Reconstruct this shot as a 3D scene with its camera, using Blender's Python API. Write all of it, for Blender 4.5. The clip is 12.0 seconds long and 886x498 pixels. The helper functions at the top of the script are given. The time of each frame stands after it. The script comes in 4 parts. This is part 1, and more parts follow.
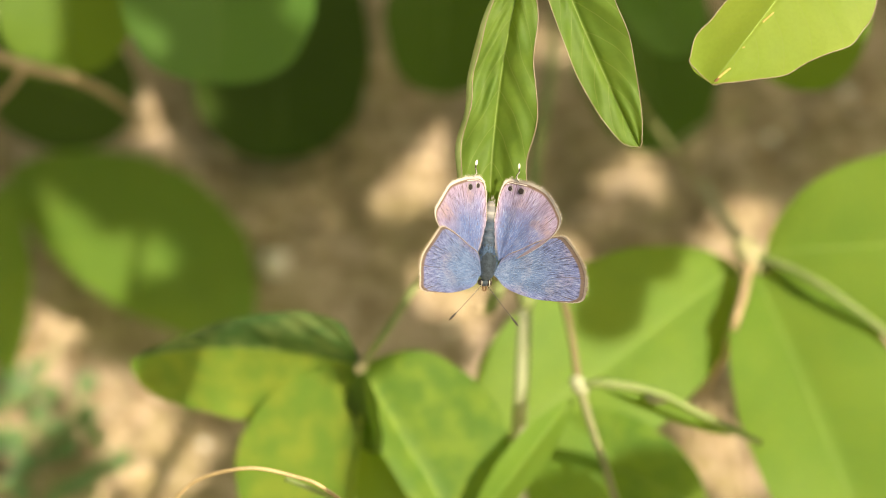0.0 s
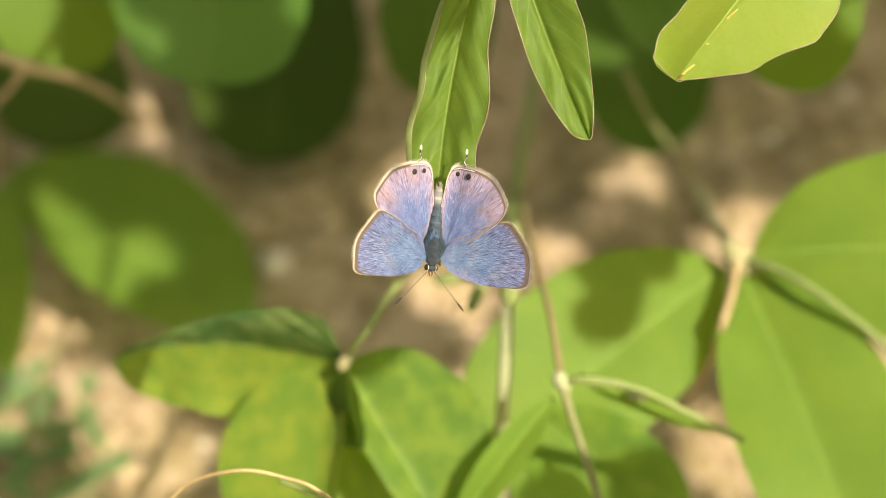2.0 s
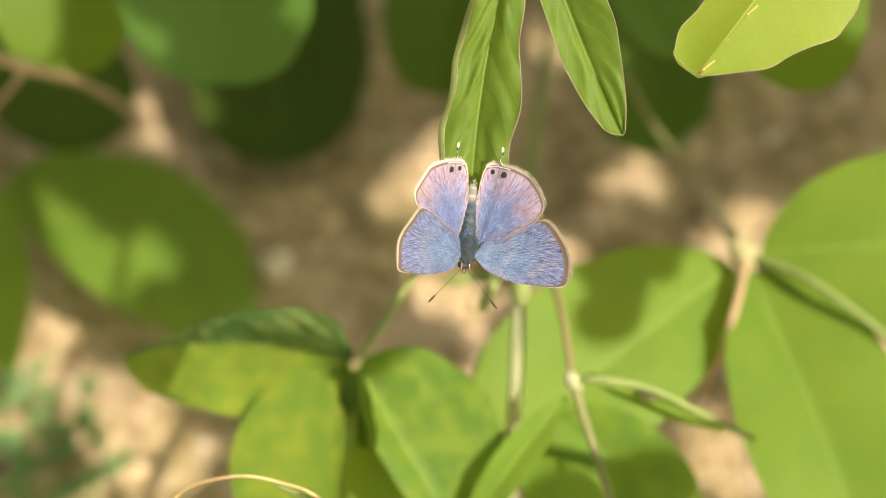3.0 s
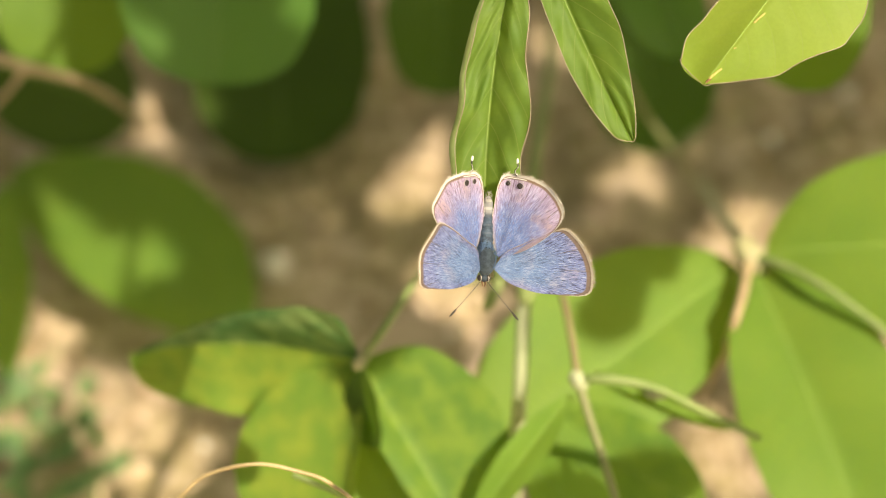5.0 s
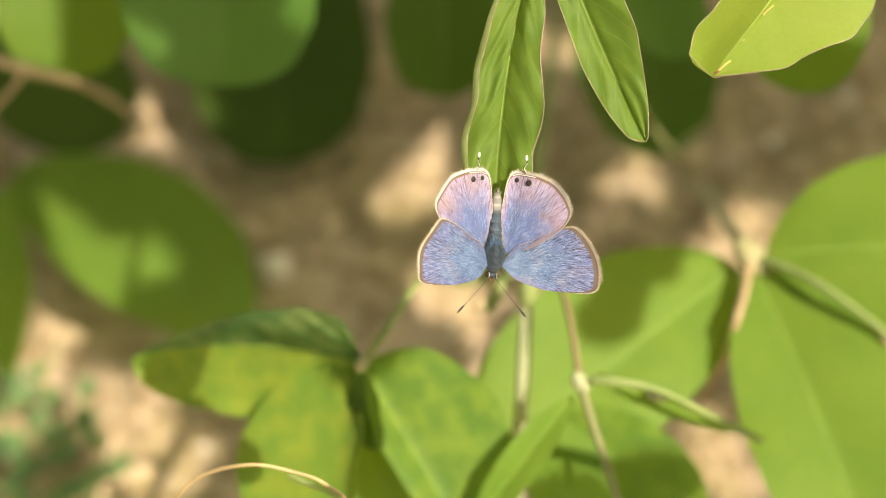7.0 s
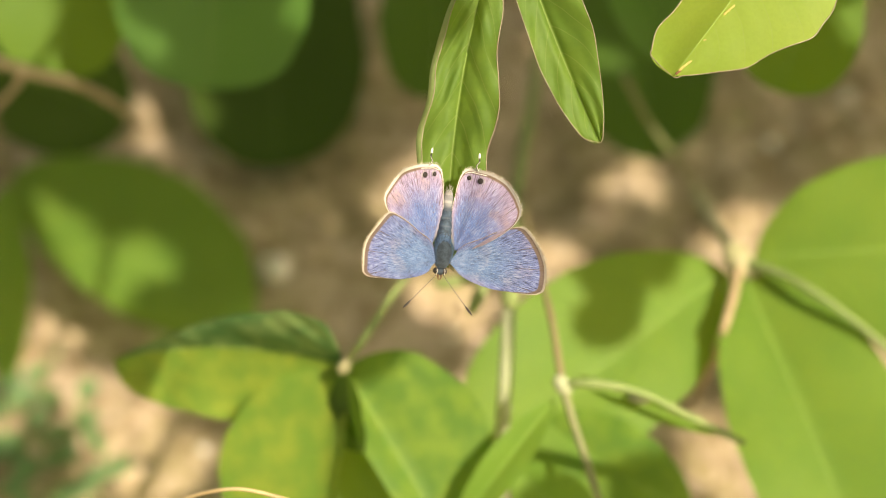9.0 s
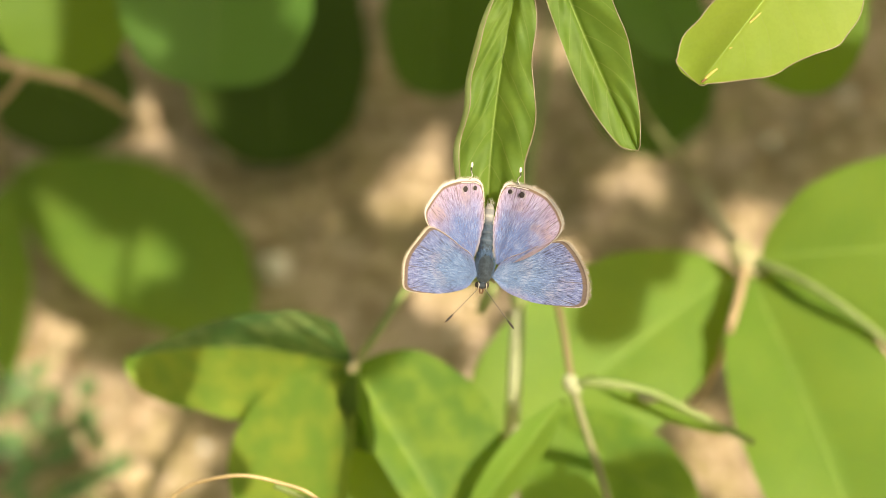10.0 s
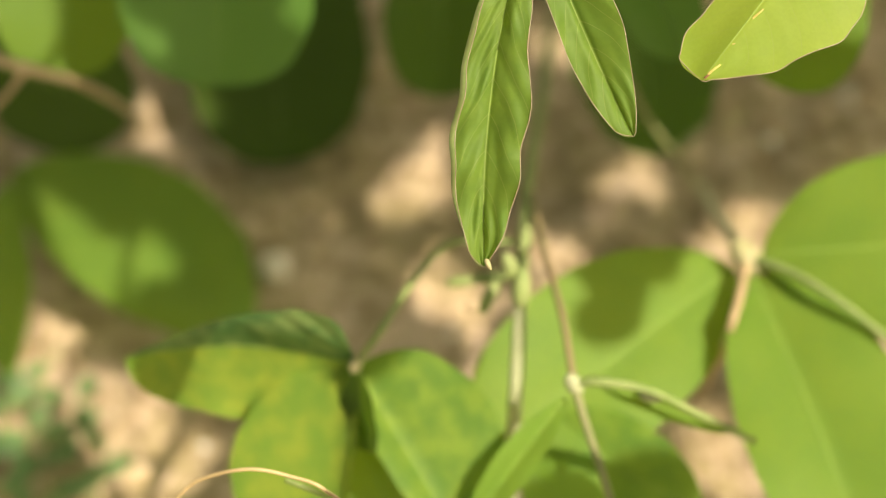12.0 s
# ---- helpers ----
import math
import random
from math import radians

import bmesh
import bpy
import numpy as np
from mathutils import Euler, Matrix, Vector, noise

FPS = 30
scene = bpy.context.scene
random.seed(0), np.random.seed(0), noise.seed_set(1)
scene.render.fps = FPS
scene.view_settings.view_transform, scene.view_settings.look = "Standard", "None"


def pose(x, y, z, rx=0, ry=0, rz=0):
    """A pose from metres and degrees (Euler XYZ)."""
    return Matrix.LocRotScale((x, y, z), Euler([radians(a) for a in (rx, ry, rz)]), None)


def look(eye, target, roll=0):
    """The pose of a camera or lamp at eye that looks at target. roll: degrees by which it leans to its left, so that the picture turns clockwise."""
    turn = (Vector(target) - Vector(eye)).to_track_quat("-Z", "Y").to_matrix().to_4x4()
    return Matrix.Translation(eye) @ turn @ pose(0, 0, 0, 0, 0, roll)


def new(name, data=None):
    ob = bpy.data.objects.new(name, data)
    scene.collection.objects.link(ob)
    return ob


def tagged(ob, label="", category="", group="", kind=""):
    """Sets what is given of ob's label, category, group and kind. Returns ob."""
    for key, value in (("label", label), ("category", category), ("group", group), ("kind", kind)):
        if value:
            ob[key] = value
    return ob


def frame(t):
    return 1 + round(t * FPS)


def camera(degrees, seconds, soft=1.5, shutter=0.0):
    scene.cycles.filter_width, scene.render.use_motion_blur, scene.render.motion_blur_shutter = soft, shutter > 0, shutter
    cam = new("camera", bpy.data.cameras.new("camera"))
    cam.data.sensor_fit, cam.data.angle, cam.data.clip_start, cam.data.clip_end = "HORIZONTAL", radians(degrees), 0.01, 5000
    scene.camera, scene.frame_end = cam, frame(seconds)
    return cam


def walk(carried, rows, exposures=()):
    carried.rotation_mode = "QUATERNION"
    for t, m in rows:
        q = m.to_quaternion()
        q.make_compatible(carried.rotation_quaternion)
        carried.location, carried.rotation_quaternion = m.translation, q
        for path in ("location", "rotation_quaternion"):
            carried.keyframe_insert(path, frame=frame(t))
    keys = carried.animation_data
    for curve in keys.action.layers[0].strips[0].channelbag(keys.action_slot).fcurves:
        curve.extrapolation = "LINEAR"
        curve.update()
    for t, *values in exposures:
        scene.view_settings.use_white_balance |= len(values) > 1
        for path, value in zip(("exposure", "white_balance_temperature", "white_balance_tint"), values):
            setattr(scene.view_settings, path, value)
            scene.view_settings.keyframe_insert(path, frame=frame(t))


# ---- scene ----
# Metres. The ground is z = 0; the lens looks down on the herbs from 0.7 m.
cam = camera(13.0, 12.0, soft=1.0, shutter=0.4)
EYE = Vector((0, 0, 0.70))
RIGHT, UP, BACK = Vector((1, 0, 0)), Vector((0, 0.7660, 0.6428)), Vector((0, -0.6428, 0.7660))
cam.data.dof.use_dof = True
cam.data.dof.focus_distance = 0.5945
cam.data.dof.aperture_fstop = 15.5
# the tripod gives a little: seconds, degrees of nod
NOD = [(0, -0.0415), (0.5, -0.0580), (1, -0.0995), (1.5, -0.0415), (2, -0.0415), (2.5, -0.0497), (3, -0.0207), (3.5, -0.0274), (5.5, -0.0166), (6, 0.0000), (6.5, 0.0058), (7, 0.0083), (9, 0.0332), (9.5, -0.0041), (10, 0.0083), (10.5, 0.0083), (11, 0.0058), (11.5, -0.0083), (12, 0.0000)]
walk(cam, [(t, pose(0, 0, 0.70, 40 + a, 0, 0)) for t, a in NOD], [(0, 1.03, 9600, -10), (12, 1.03, 9600, -10)])

# ---- light ----
SUN = Vector((0.45, -0.3256, 0.8235)).normalized()
world = bpy.data.worlds.new("sky")
scene.world = world
world.use_nodes = True
sky = world.node_tree.nodes.new("ShaderNodeTexSky")
sky.sky_type, sky.sun_disc = "NISHITA", False
sky.dust_density, sky.air_density, sky.ozone_density = 8.0, 0.3, 0.0
sky.sun_elevation, sky.sun_rotation = math.asin(SUN.z), math.atan2(SUN.x, SUN.y)
world.node_tree.links.new(sky.outputs[0], world.node_tree.nodes["Background"].inputs[0])
world.node_tree.nodes["Background"].inputs[1].default_value = 0.107
sun = new("sun", bpy.data.lights.new("sun", "SUN"))
sun.data.energy, sun.data.angle, sun.data.color = 3.85, radians(0.53), (1.05, 0.89, 1.01)
sun.matrix_world = look(SUN * 5, (0, 0, 0))


# ---- materials ----
def shader(name):
    m = bpy.data.materials.new(name)
    m.use_nodes = True
    return m, m.node_tree.nodes, m.node_tree.links, m.node_tree.nodes["Principled BSDF"]


def maths(nt, op, a, b=None, c=None):
    n = nt.nodes.new("ShaderNodeMath")
    n.operation = op
    for i, v in enumerate((a, b, c)):
        if v is None:
            continue
        if isinstance(v, (int, float)):
            n.inputs[i].default_value = v
        else:
            nt.links.new(v, n.inputs[i])
    return n.outputs[0]


def mixed(nt, fac, a, b):
    n = nt.nodes.new("ShaderNodeMix")
    n.data_type = "RGBA"
    for i, v in ((0, fac), (6, a), (7, b)):
        if isinstance(v, (int, float)):
            n.inputs[i].default_value = v
        elif isinstance(v, tuple):
            n.inputs[i].default_value = (*v, 1)
        else:
            nt.links.new(v, n.inputs[i])
    return n.outputs[2]


def noisy(nt, scale, detail=4.0, vector=None, rough=0.55):
    n = nt.nodes.new("ShaderNodeTexNoise")
    n.inputs["Scale"].default_value, n.inputs["Detail"].default_value = scale, detail
    n.inputs["Roughness"].default_value = rough
    if vector is None:
        vector = nt.nodes.new("ShaderNodeTexCoord").outputs["Object"]
    nt.links.new(vector, n.inputs["Vector"])
    return n.outputs["Fac"]


def ramp(nt, fac, lo, hi):
    n = nt.nodes.new("ShaderNodeMapRange")
    n.interpolation_type = "SMOOTHSTEP"
    n.inputs[1].default_value, n.inputs[2].default_value = lo, hi
    nt.links.new(fac, n.inputs[0])
    return n.outputs[0]


def bumped(nt, bsdf, height, strength, distance):
    n = nt.nodes.new("ShaderNodeBump")
    n.inputs["Strength"].default_value, n.inputs["Distance"].default_value = strength, distance
    nt.links.new(height, n.inputs["Height"])
    nt.links.new(n.outputs[0], bsdf.inputs["Normal"])


def plain(name, col, col2, scale, rough=0.7, bump=0.3, dist=0.0004):
    m, nodes, links, bsdf = shader(name)
    nt = m.node_tree
    f = noisy(nt, scale)
    fine = noisy(nt, scale * 6)
    links.new(mixed(nt, ramp(nt, maths(nt, "MULTIPLY_ADD", fine, 0.35, maths(nt, "MULTIPLY", f, 0.65)), 0.35, 0.65), col, col2), bsdf.inputs["Base Color"])
    bsdf.inputs["Roughness"].default_value = rough
    bumped(nt, bsdf, fine, bump, dist)
    return m


def leaf_material(name, green, yellow, vein, through_col, veins=9.0, blotch=0.35, veined=0.5, rough=0.42, thin=0.42, patch=75, slant=0.2, spec=0.25):
    m, nodes, links, bsdf = shader(name)
    nt = m.node_tree
    uv = nodes.new("ShaderNodeUVMap").outputs[0]
    sep = nodes.new("ShaderNodeSeparateXYZ")
    links.new(uv, sep.inputs[0])
    s, v = sep.outputs[0], sep.outputs[1]
    off = maths(nt, "ABSOLUTE", maths(nt, "MULTIPLY_ADD", v, 2.0, -1.0))
    wob = maths(nt, "MULTIPLY_ADD", noisy(nt, 90, 2), 0.05, s)
    phase = maths(nt, "MULTIPLY", maths(nt, "MULTIPLY_ADD", maths(nt, "POWER", off, 1.3), -slant, wob), veins)
    side = maths(nt, "ABSOLUTE", maths(nt, "MULTIPLY_ADD", maths(nt, "FRACT", phase), 2.0, -1.0))
    line = ramp(nt, side, 0.945, 0.99)
    mid = maths(nt, "SUBTRACT", 1.0, ramp(nt, off, 0.0, 0.030))
    big = ramp(nt, noisy(nt, patch, 3), 0.34, 0.68)
    fine = noisy(nt, 1400, 4)
    base = mixed(nt, maths(nt, "MULTIPLY", big, blotch), green, yellow)
    base = mixed(nt, maths(nt, "MULTIPLY", ramp(nt, fine, 0.35, 0.7), 0.22), base, tuple(c * 0.6 for c in green))
    base = mixed(nt, maths(nt, "MULTIPLY", maths(nt, "MAXIMUM", maths(nt, "MULTIPLY", line, 0.8), mid), veined), base, vein)
    links.new(base, bsdf.inputs["Base Color"])
    bsdf.inputs["Roughness"].default_value = rough
    bsdf.inputs["Specular IOR Level"].default_value = spec
    tissue = maths(nt, "MULTIPLY_ADD", fine, 0.25, maths(nt, "MULTIPLY", side, -0.5))
    bumped(nt, bsdf, tissue, 0.35, 0.0003)
    tr = nodes.new("ShaderNodeBsdfTranslucent")
    links.new(mixed(nt, maths(nt, "MULTIPLY", maths(nt, "MAXIMUM", line, mid), 0.3), through_col, green), tr.inputs[0])
    mix = nodes.new("ShaderNodeMixShader")
    mix.inputs[0].default_value = thin
    links.new(bsdf.outputs[0], mix.inputs[1])
    links.new(tr.outputs[0], mix.inputs[2])
    links.new(mix.outputs[0], nodes["Material Output"].inputs[0])
    return m


def wing_material(name, inner, outer, border, edge, vein, b0, e0, tan=0.0, dust=(0.52, 0.60, 0.80), fleck=0.55):
    """Scaled wing: blue dusting, long hair streaks, dark-bordered outer margin. UV: along the ray from the root, across."""
    m, nodes, links, bsdf = shader(name)
    nt = m.node_tree
    uv = nodes.new("ShaderNodeUVMap").outputs[0]
    sep = nodes.new("ShaderNodeSeparateXYZ")
    links.new(uv, sep.inputs[0])
    u, v = sep.outputs[0], sep.outputs[1]
    comb = nodes.new("ShaderNodeCombineXYZ")
    curl = maths(nt, "MULTIPLY_ADD", noisy(nt, 420, 2), 0.030, v)
    links.new(maths(nt, "MULTIPLY", u, 10.5), comb.inputs[0])
    links.new(maths(nt, "MULTIPLY", curl, 150.0), comb.inputs[1])
    hair = maths(nt, "MULTIPLY_ADD", maths(nt, "SUBTRACT", noisy(nt, 420, 2), 0.5), 0.16, noisy(nt, 1.0, 5, comb.outputs[0], 0.72))
    cloud = noisy(nt, 330, 3)
    col = mixed(nt, ramp(nt, maths(nt, "MULTIPLY_ADD", cloud, 0.35, maths(nt, "ADD", u, -0.17)), 0.4, 1.0), inner, outer)
    col = mixed(nt, maths(nt, "MULTIPLY", ramp(nt, hair, 0.52, 0.62), 0.55), col, dust)
    col = mixed(nt, maths(nt, "MULTIPLY", ramp(nt, hair, 0.50, 0.39), 0.88), col, vein)
    col = mixed(nt, maths(nt, "MULTIPLY", maths(nt, "MULTIPLY", ramp(nt, noisy(nt, 240, 3), 0.52, 0.66), ramp(nt, hair, 0.40, 0.60)), maths(nt, "MULTIPLY", ramp(nt, u, 0.25, 0.5), fleck)), col, (0.42, 0.27, 0.20))
    lines = maths(nt, "ABSOLUTE", maths(nt, "MULTIPLY_ADD", maths(nt, "FRACT", maths(nt, "MULTIPLY", v, 7.0)), 2.0, -1.0))
    col = mixed(nt, maths(nt, "MULTIPLY", ramp(nt, lines, 0.945, 0.98), maths(nt, "MULTIPLY", ramp(nt, u, 0.55, 0.9), 0.8)), col, tuple(c * 0.55 for c in border))
    if tan:
        col = mixed(nt, maths(nt, "MULTIPLY", ramp(nt, maths(nt, "MULTIPLY_ADD", cloud, -0.1, v), tan, tan * 0.3), 0.55), col, (0.33, 0.23, 0.15))
        col = mixed(nt, maths(nt, "MULTIPLY", ramp(nt, maths(nt, "MULTIPLY_ADD", hair, 0.06, v), 0.90, 1.0), 0.6), col, (0.40, 0.34, 0.30))
    ub = maths(nt, "MULTIPLY_ADD", hair, 0.02, u)
    col = mixed(nt, maths(nt, "MULTIPLY", ramp(nt, ub, b0, b0 + 0.02), 0.9), col, border)
    col = mixed(nt, ramp(nt, ub, e0, e0 + 0.012), col, edge)
    links.new(col, bsdf.inputs["Base Color"])
    bsdf.inputs["Roughness"].default_value = 0.5
    bsdf.inputs["Sheen Weight"].default_value = 0.3
    bsdf.inputs["Sheen Tint"].default_value = (0.75, 0.7, 1.0, 1)
    bumped(nt, bsdf, hair, 0.6, 0.0002)
    tr = nodes.new("ShaderNodeBsdfTranslucent")
    links.new(col, tr.inputs[0])
    mix = nodes.new("ShaderNodeMixShader")
    mix.inputs[0].default_value = 0.18
    links.new(bsdf.outputs[0], mix.inputs[1])
    links.new(tr.outputs[0], mix.inputs[2])
    links.new(mix.outputs[0], nodes["Material Output"].inputs[0])
    return m


FRESH = leaf_material("fresh_leaf", (0.104, 0.194, 0.040), (0.172, 0.266, 0.050), (0.36, 0.45, 0.15), (0.20, 0.35, 0.04), veins=11, blotch=0.5, veined=0.62, rough=0.58, patch=160, slant=0.17)
LIME = leaf_material("lime_leaf", (0.195, 0.30, 0.055), (0.31, 0.385, 0.08), (0.38, 0.45, 0.14), (0.36, 0.52, 0.06), veins=8, veined=0.3, rough=0.55)
HERB = leaf_material("herb_leaf", (0.12, 0.243, 0.042), (0.22, 0.335, 0.055), (0.26, 0.39, 0.09), (0.38, 0.53, 0.07), veins=8, veined=0.34, rough=0.6)
MOTTLED = leaf_material("mottled_leaf", (0.125, 0.240, 0.040), (0.285, 0.350, 0.055), (0.24, 0.33, 0.08), (0.34, 0.47, 0.05), veins=7, blotch=0.6, veined=0.1, rough=0.62, thin=0.30, patch=230)
# dark bluish mottle: shade and sky tint of the upfolded half put into colour
SHADED_FOLD = leaf_material("bluish_shaded_fold", (0.050, 0.130, 0.040), (0.170, 0.265, 0.095), (0.20, 0.30, 0.10), (0.08, 0.17, 0.03), veins=7, blotch=0.9, veined=0.1, rough=0.42, thin=0.08, patch=230)
MID = leaf_material("mid_green_leaf", (0.090, 0.195, 0.035), (0.20, 0.31, 0.050), (0.22, 0.34, 0.08), (0.24, 0.42, 0.04), veins=7, blotch=0.8, veined=0.12, rough=0.6, patch=260)
# dimmed copy of the deep green, with the back herb's shade in it
SHADY = leaf_material("shade_dimmed_leaf", (0.055, 0.125, 0.016), (0.075, 0.15, 0.02), (0.12, 0.2, 0.05), (0.11, 0.2, 0.02), veins=8, veined=0.3)
SLEEK = leaf_material("sleek_green_leaf", (0.074, 0.182, 0.036), (0.100, 0.216, 0.046), (0.2, 0.3, 0.1), (0.16, 0.32, 0.05), veins=8, veined=0.2, rough=0.36, spec=0.38)
# leaf green lowered to carry the shade its leaves stand in
SHADE_DARK = leaf_material("shade_darkened_leaf", (0.044, 0.085, 0.010), (0.06, 0.11, 0.012), (0.10, 0.16, 0.04), (0.07, 0.14, 0.01), veins=8, veined=0.3, rough=0.62)
DEEP = leaf_material("deep_green_leaf", (0.085, 0.18, 0.025), (0.13, 0.225, 0.03), (0.20, 0.32, 0.09), (0.26, 0.42, 0.03), veins=8, veined=0.3, rough=0.6)
# leaf of the added shade shrub, passing a greenish light below
CROWN = leaf_material("thin_shrub_leaf", (0.09, 0.20, 0.03), (0.13, 0.25, 0.035), (0.22, 0.32, 0.09), (0.30, 0.55, 0.05), veins=8, veined=0.3, thin=0.5)
SEEDLING = leaf_material("seedling_leaf", (0.11, 0.22, 0.11), (0.24, 0.33, 0.11), (0.24, 0.34, 0.17), (0.20, 0.35, 0.11), veins=5)
MARGIN = plain("leaf_margin", (0.33, 0.29, 0.21), (0.20, 0.16, 0.09), 220)
RIB = plain("leaf_rib", (0.26, 0.38, 0.08), (0.22, 0.34, 0.06), 300)
STEM = plain("green_stem", (0.21, 0.27, 0.10), (0.16, 0.23, 0.07), 200)
PALE = plain("pale_stem", (0.36, 0.33, 0.20), (0.28, 0.28, 0.14), 180)
HOARY = plain("hoary_stem", (0.33, 0.36, 0.22), (0.26, 0.30, 0.16), 180)
RUSSET = plain("russet_stem", (0.21, 0.150, 0.080), (0.20, 0.19, 0.080), 160)
TAN = plain("tan_stem", (0.42, 0.31, 0.19), (0.33, 0.26, 0.14), 160)
OLIVE = plain("olive_stem", (0.21, 0.22, 0.105), (0.17, 0.19, 0.08), 160)
STRAW = plain("dry_straw", (0.55, 0.43, 0.24), (0.42, 0.32, 0.17), 240)
TWIG = plain("dry_twig", (0.46, 0.37, 0.25), (0.34, 0.26, 0.16), 150)
BUD = plain("bud_green", (0.24, 0.29, 0.12), (0.18, 0.25, 0.08), 300)
SCAR = plain("leaf_scar", (0.52, 0.46, 0.14), (0.44, 0.34, 0.10), 700)
NECROSIS = plain("brown_leaf_spot", (0.22, 0.10, 0.04), (0.12, 0.06, 0.03), 900)
STONE = plain("pale_pebble", (0.80, 0.76, 0.68), (0.62, 0.57, 0.50), 90, 0.85)
GRIT = plain("sand_grain", (0.66, 0.54, 0.38), (0.21, 0.150, 0.08), 160, 0.9)
FORE = wing_material("forewing_scales", (0.095, 0.185, 0.38), (0.140, 0.175, 0.39), (0.135, 0.090, 0.045), (0.50, 0.46, 0.38), (0.020, 0.026, 0.058), 0.932, 0.984, 0.0, (0.44, 0.52, 0.70), 0.25)
HIND = wing_material("hindwing_scales", (0.085, 0.165, 0.42), (0.42, 0.325, 0.49), (0.165, 0.105, 0.050), (0.66, 0.64, 0.58), (0.13, 0.10, 0.13), 0.94, 0.974, 0.16, (0.56, 0.60, 0.74))
FUR = plain("blue_grey_fur", (0.13, 0.23, 0.40), (0.06, 0.11, 0.19), 900, 0.8, 0.8)
SLATE = plain("dark_slate_fur", (0.075, 0.110, 0.150), (0.030, 0.045, 0.062), 1100, 0.8, 0.8)
def abdomen_material():
    m, nodes, links, bsdf = shader("abdomen_scales")
    nt = m.node_tree
    sep = nodes.new("ShaderNodeSeparateXYZ")
    links.new(nodes.new("ShaderNodeTexCoord").outputs["Object"], sep.inputs[0])
    y = sep.outputs[1]
    f = noisy(nt, 1300)
    col = mixed(nt, ramp(nt, f, 0.35, 0.65), (0.045, 0.075, 0.115), (0.016, 0.030, 0.048))
    band = ramp(nt, maths(nt, "SINE", maths(nt, "MULTIPLY", y, 5000.0)), 0.1, 0.9)
    col = mixed(nt, maths(nt, "MULTIPLY", ramp(nt, maths(nt, "SINE", maths(nt, "MULTIPLY", y, 5000.0)), 0.6, 0.95), 0.08), col, (0.30, 0.30, 0.30))
    col = mixed(nt, maths(nt, "MULTIPLY", ramp(nt, y, 0.0066, 0.0074), maths(nt, "MULTIPLY_ADD", band, 0.35, 0.5)), col, (0.34, 0.33, 0.31))
    links.new(col, bsdf.inputs["Base Color"])
    bsdf.inputs["Roughness"].default_value = 0.75
    bumped(nt, bsdf, f, 0.8, 0.0003)
    return m


ABDOMEN = abdomen_material()
PALE_FUR = plain("cream_fur", (0.46, 0.45, 0.42), (0.28, 0.26, 0.23), 1500, 0.8)
INK = plain("black_scales", (0.012, 0.010, 0.010), (0.03, 0.022, 0.02), 900, 0.5)
WHITE = plain("white_scales", (0.82, 0.80, 0.76), (0.7, 0.68, 0.62), 900, 0.6)
FRINGE = plain("cream_fringe", (0.68, 0.66, 0.60), (0.34, 0.28, 0.22), 600, 0.7)
DUN_FRINGE = plain("dun_fringe", (0.50, 0.47, 0.40), (0.27, 0.22, 0.16), 800, 0.7)


def soil_material():
    m, nodes, links, bsdf = shader("sandy_soil")
    nt = m.node_tree
    a, b, c = noisy(nt, 28, 5), noisy(nt, 120, 6, None, 0.65), noisy(nt, 480, 4, None, 0.6)
    col = mixed(nt, ramp(nt, a, 0.35, 0.65), (0.300, 0.250, 0.124), (0.46, 0.370, 0.270))
    col = mixed(nt, maths(nt, "MULTIPLY", ramp(nt, b, 0.45, 0.60), 0.8), col, (0.172, 0.134, 0.060))
    col = mixed(nt, maths(nt, "MULTIPLY", ramp(nt, c, 0.53, 0.64), 0.8), col, (0.70, 0.555, 0.440))
    links.new(col, bsdf.inputs["Base Color"])
    bsdf.inputs["Roughness"].default_value = 0.95
    bumped(nt, bsdf, maths(nt, "MULTIPLY_ADD", c, 0.4, b), 0.8, 0.003)
    return m


SOIL = soil_material()

# ---- building helpers ----
ORIGIN, BLADES = {}, {}


def thing(name, at, label, category, group=""):
    ob = new(name)
    ob.location = at
    ob.empty_display_size = 0.01
    ORIGIN[ob] = Vector(at)
    return tagged(ob, label, category, group)


def part(name, bm, material, parent, label="", smooth=True):
    """Links a bmesh, given in world space, as one mesh object under a thing or a part."""
    o = ORIGIN[parent]
    bmesh.ops.translate(bm, verts=bm.verts, vec=-o)
    me = bpy.data.meshes.new(name)
    if smooth:
        for f in bm.faces:
            f.smooth = True
    bm.to_mesh(me)
    bm.free()
    me.materials.append(material)
    ob = new(name, me)
    ob.parent = parent
    ORIGIN[ob] = o
    return tagged(ob, label)


def curve_points(points, steps=6):
    """Catmull-Rom through a few control points."""
    p = [Vector(q) for q in points]
    p = [2 * p[0] - p[1], *p, 2 * p[-1] - p[-2]]
    out = []
    for i in range(1, len(p) - 2):
        for k in range(steps):
            t = k / steps
            a, b, c, d = p[i - 1], p[i], p[i + 1], p[i + 2]
            out.append(0.5 * (2 * b + (c - a) * t + (2 * a - 5 * b + 4 * c - d) * t * t + (3 * b - a - 3 * c + d) * t ** 3))
    out.append(p[-2])
    return out


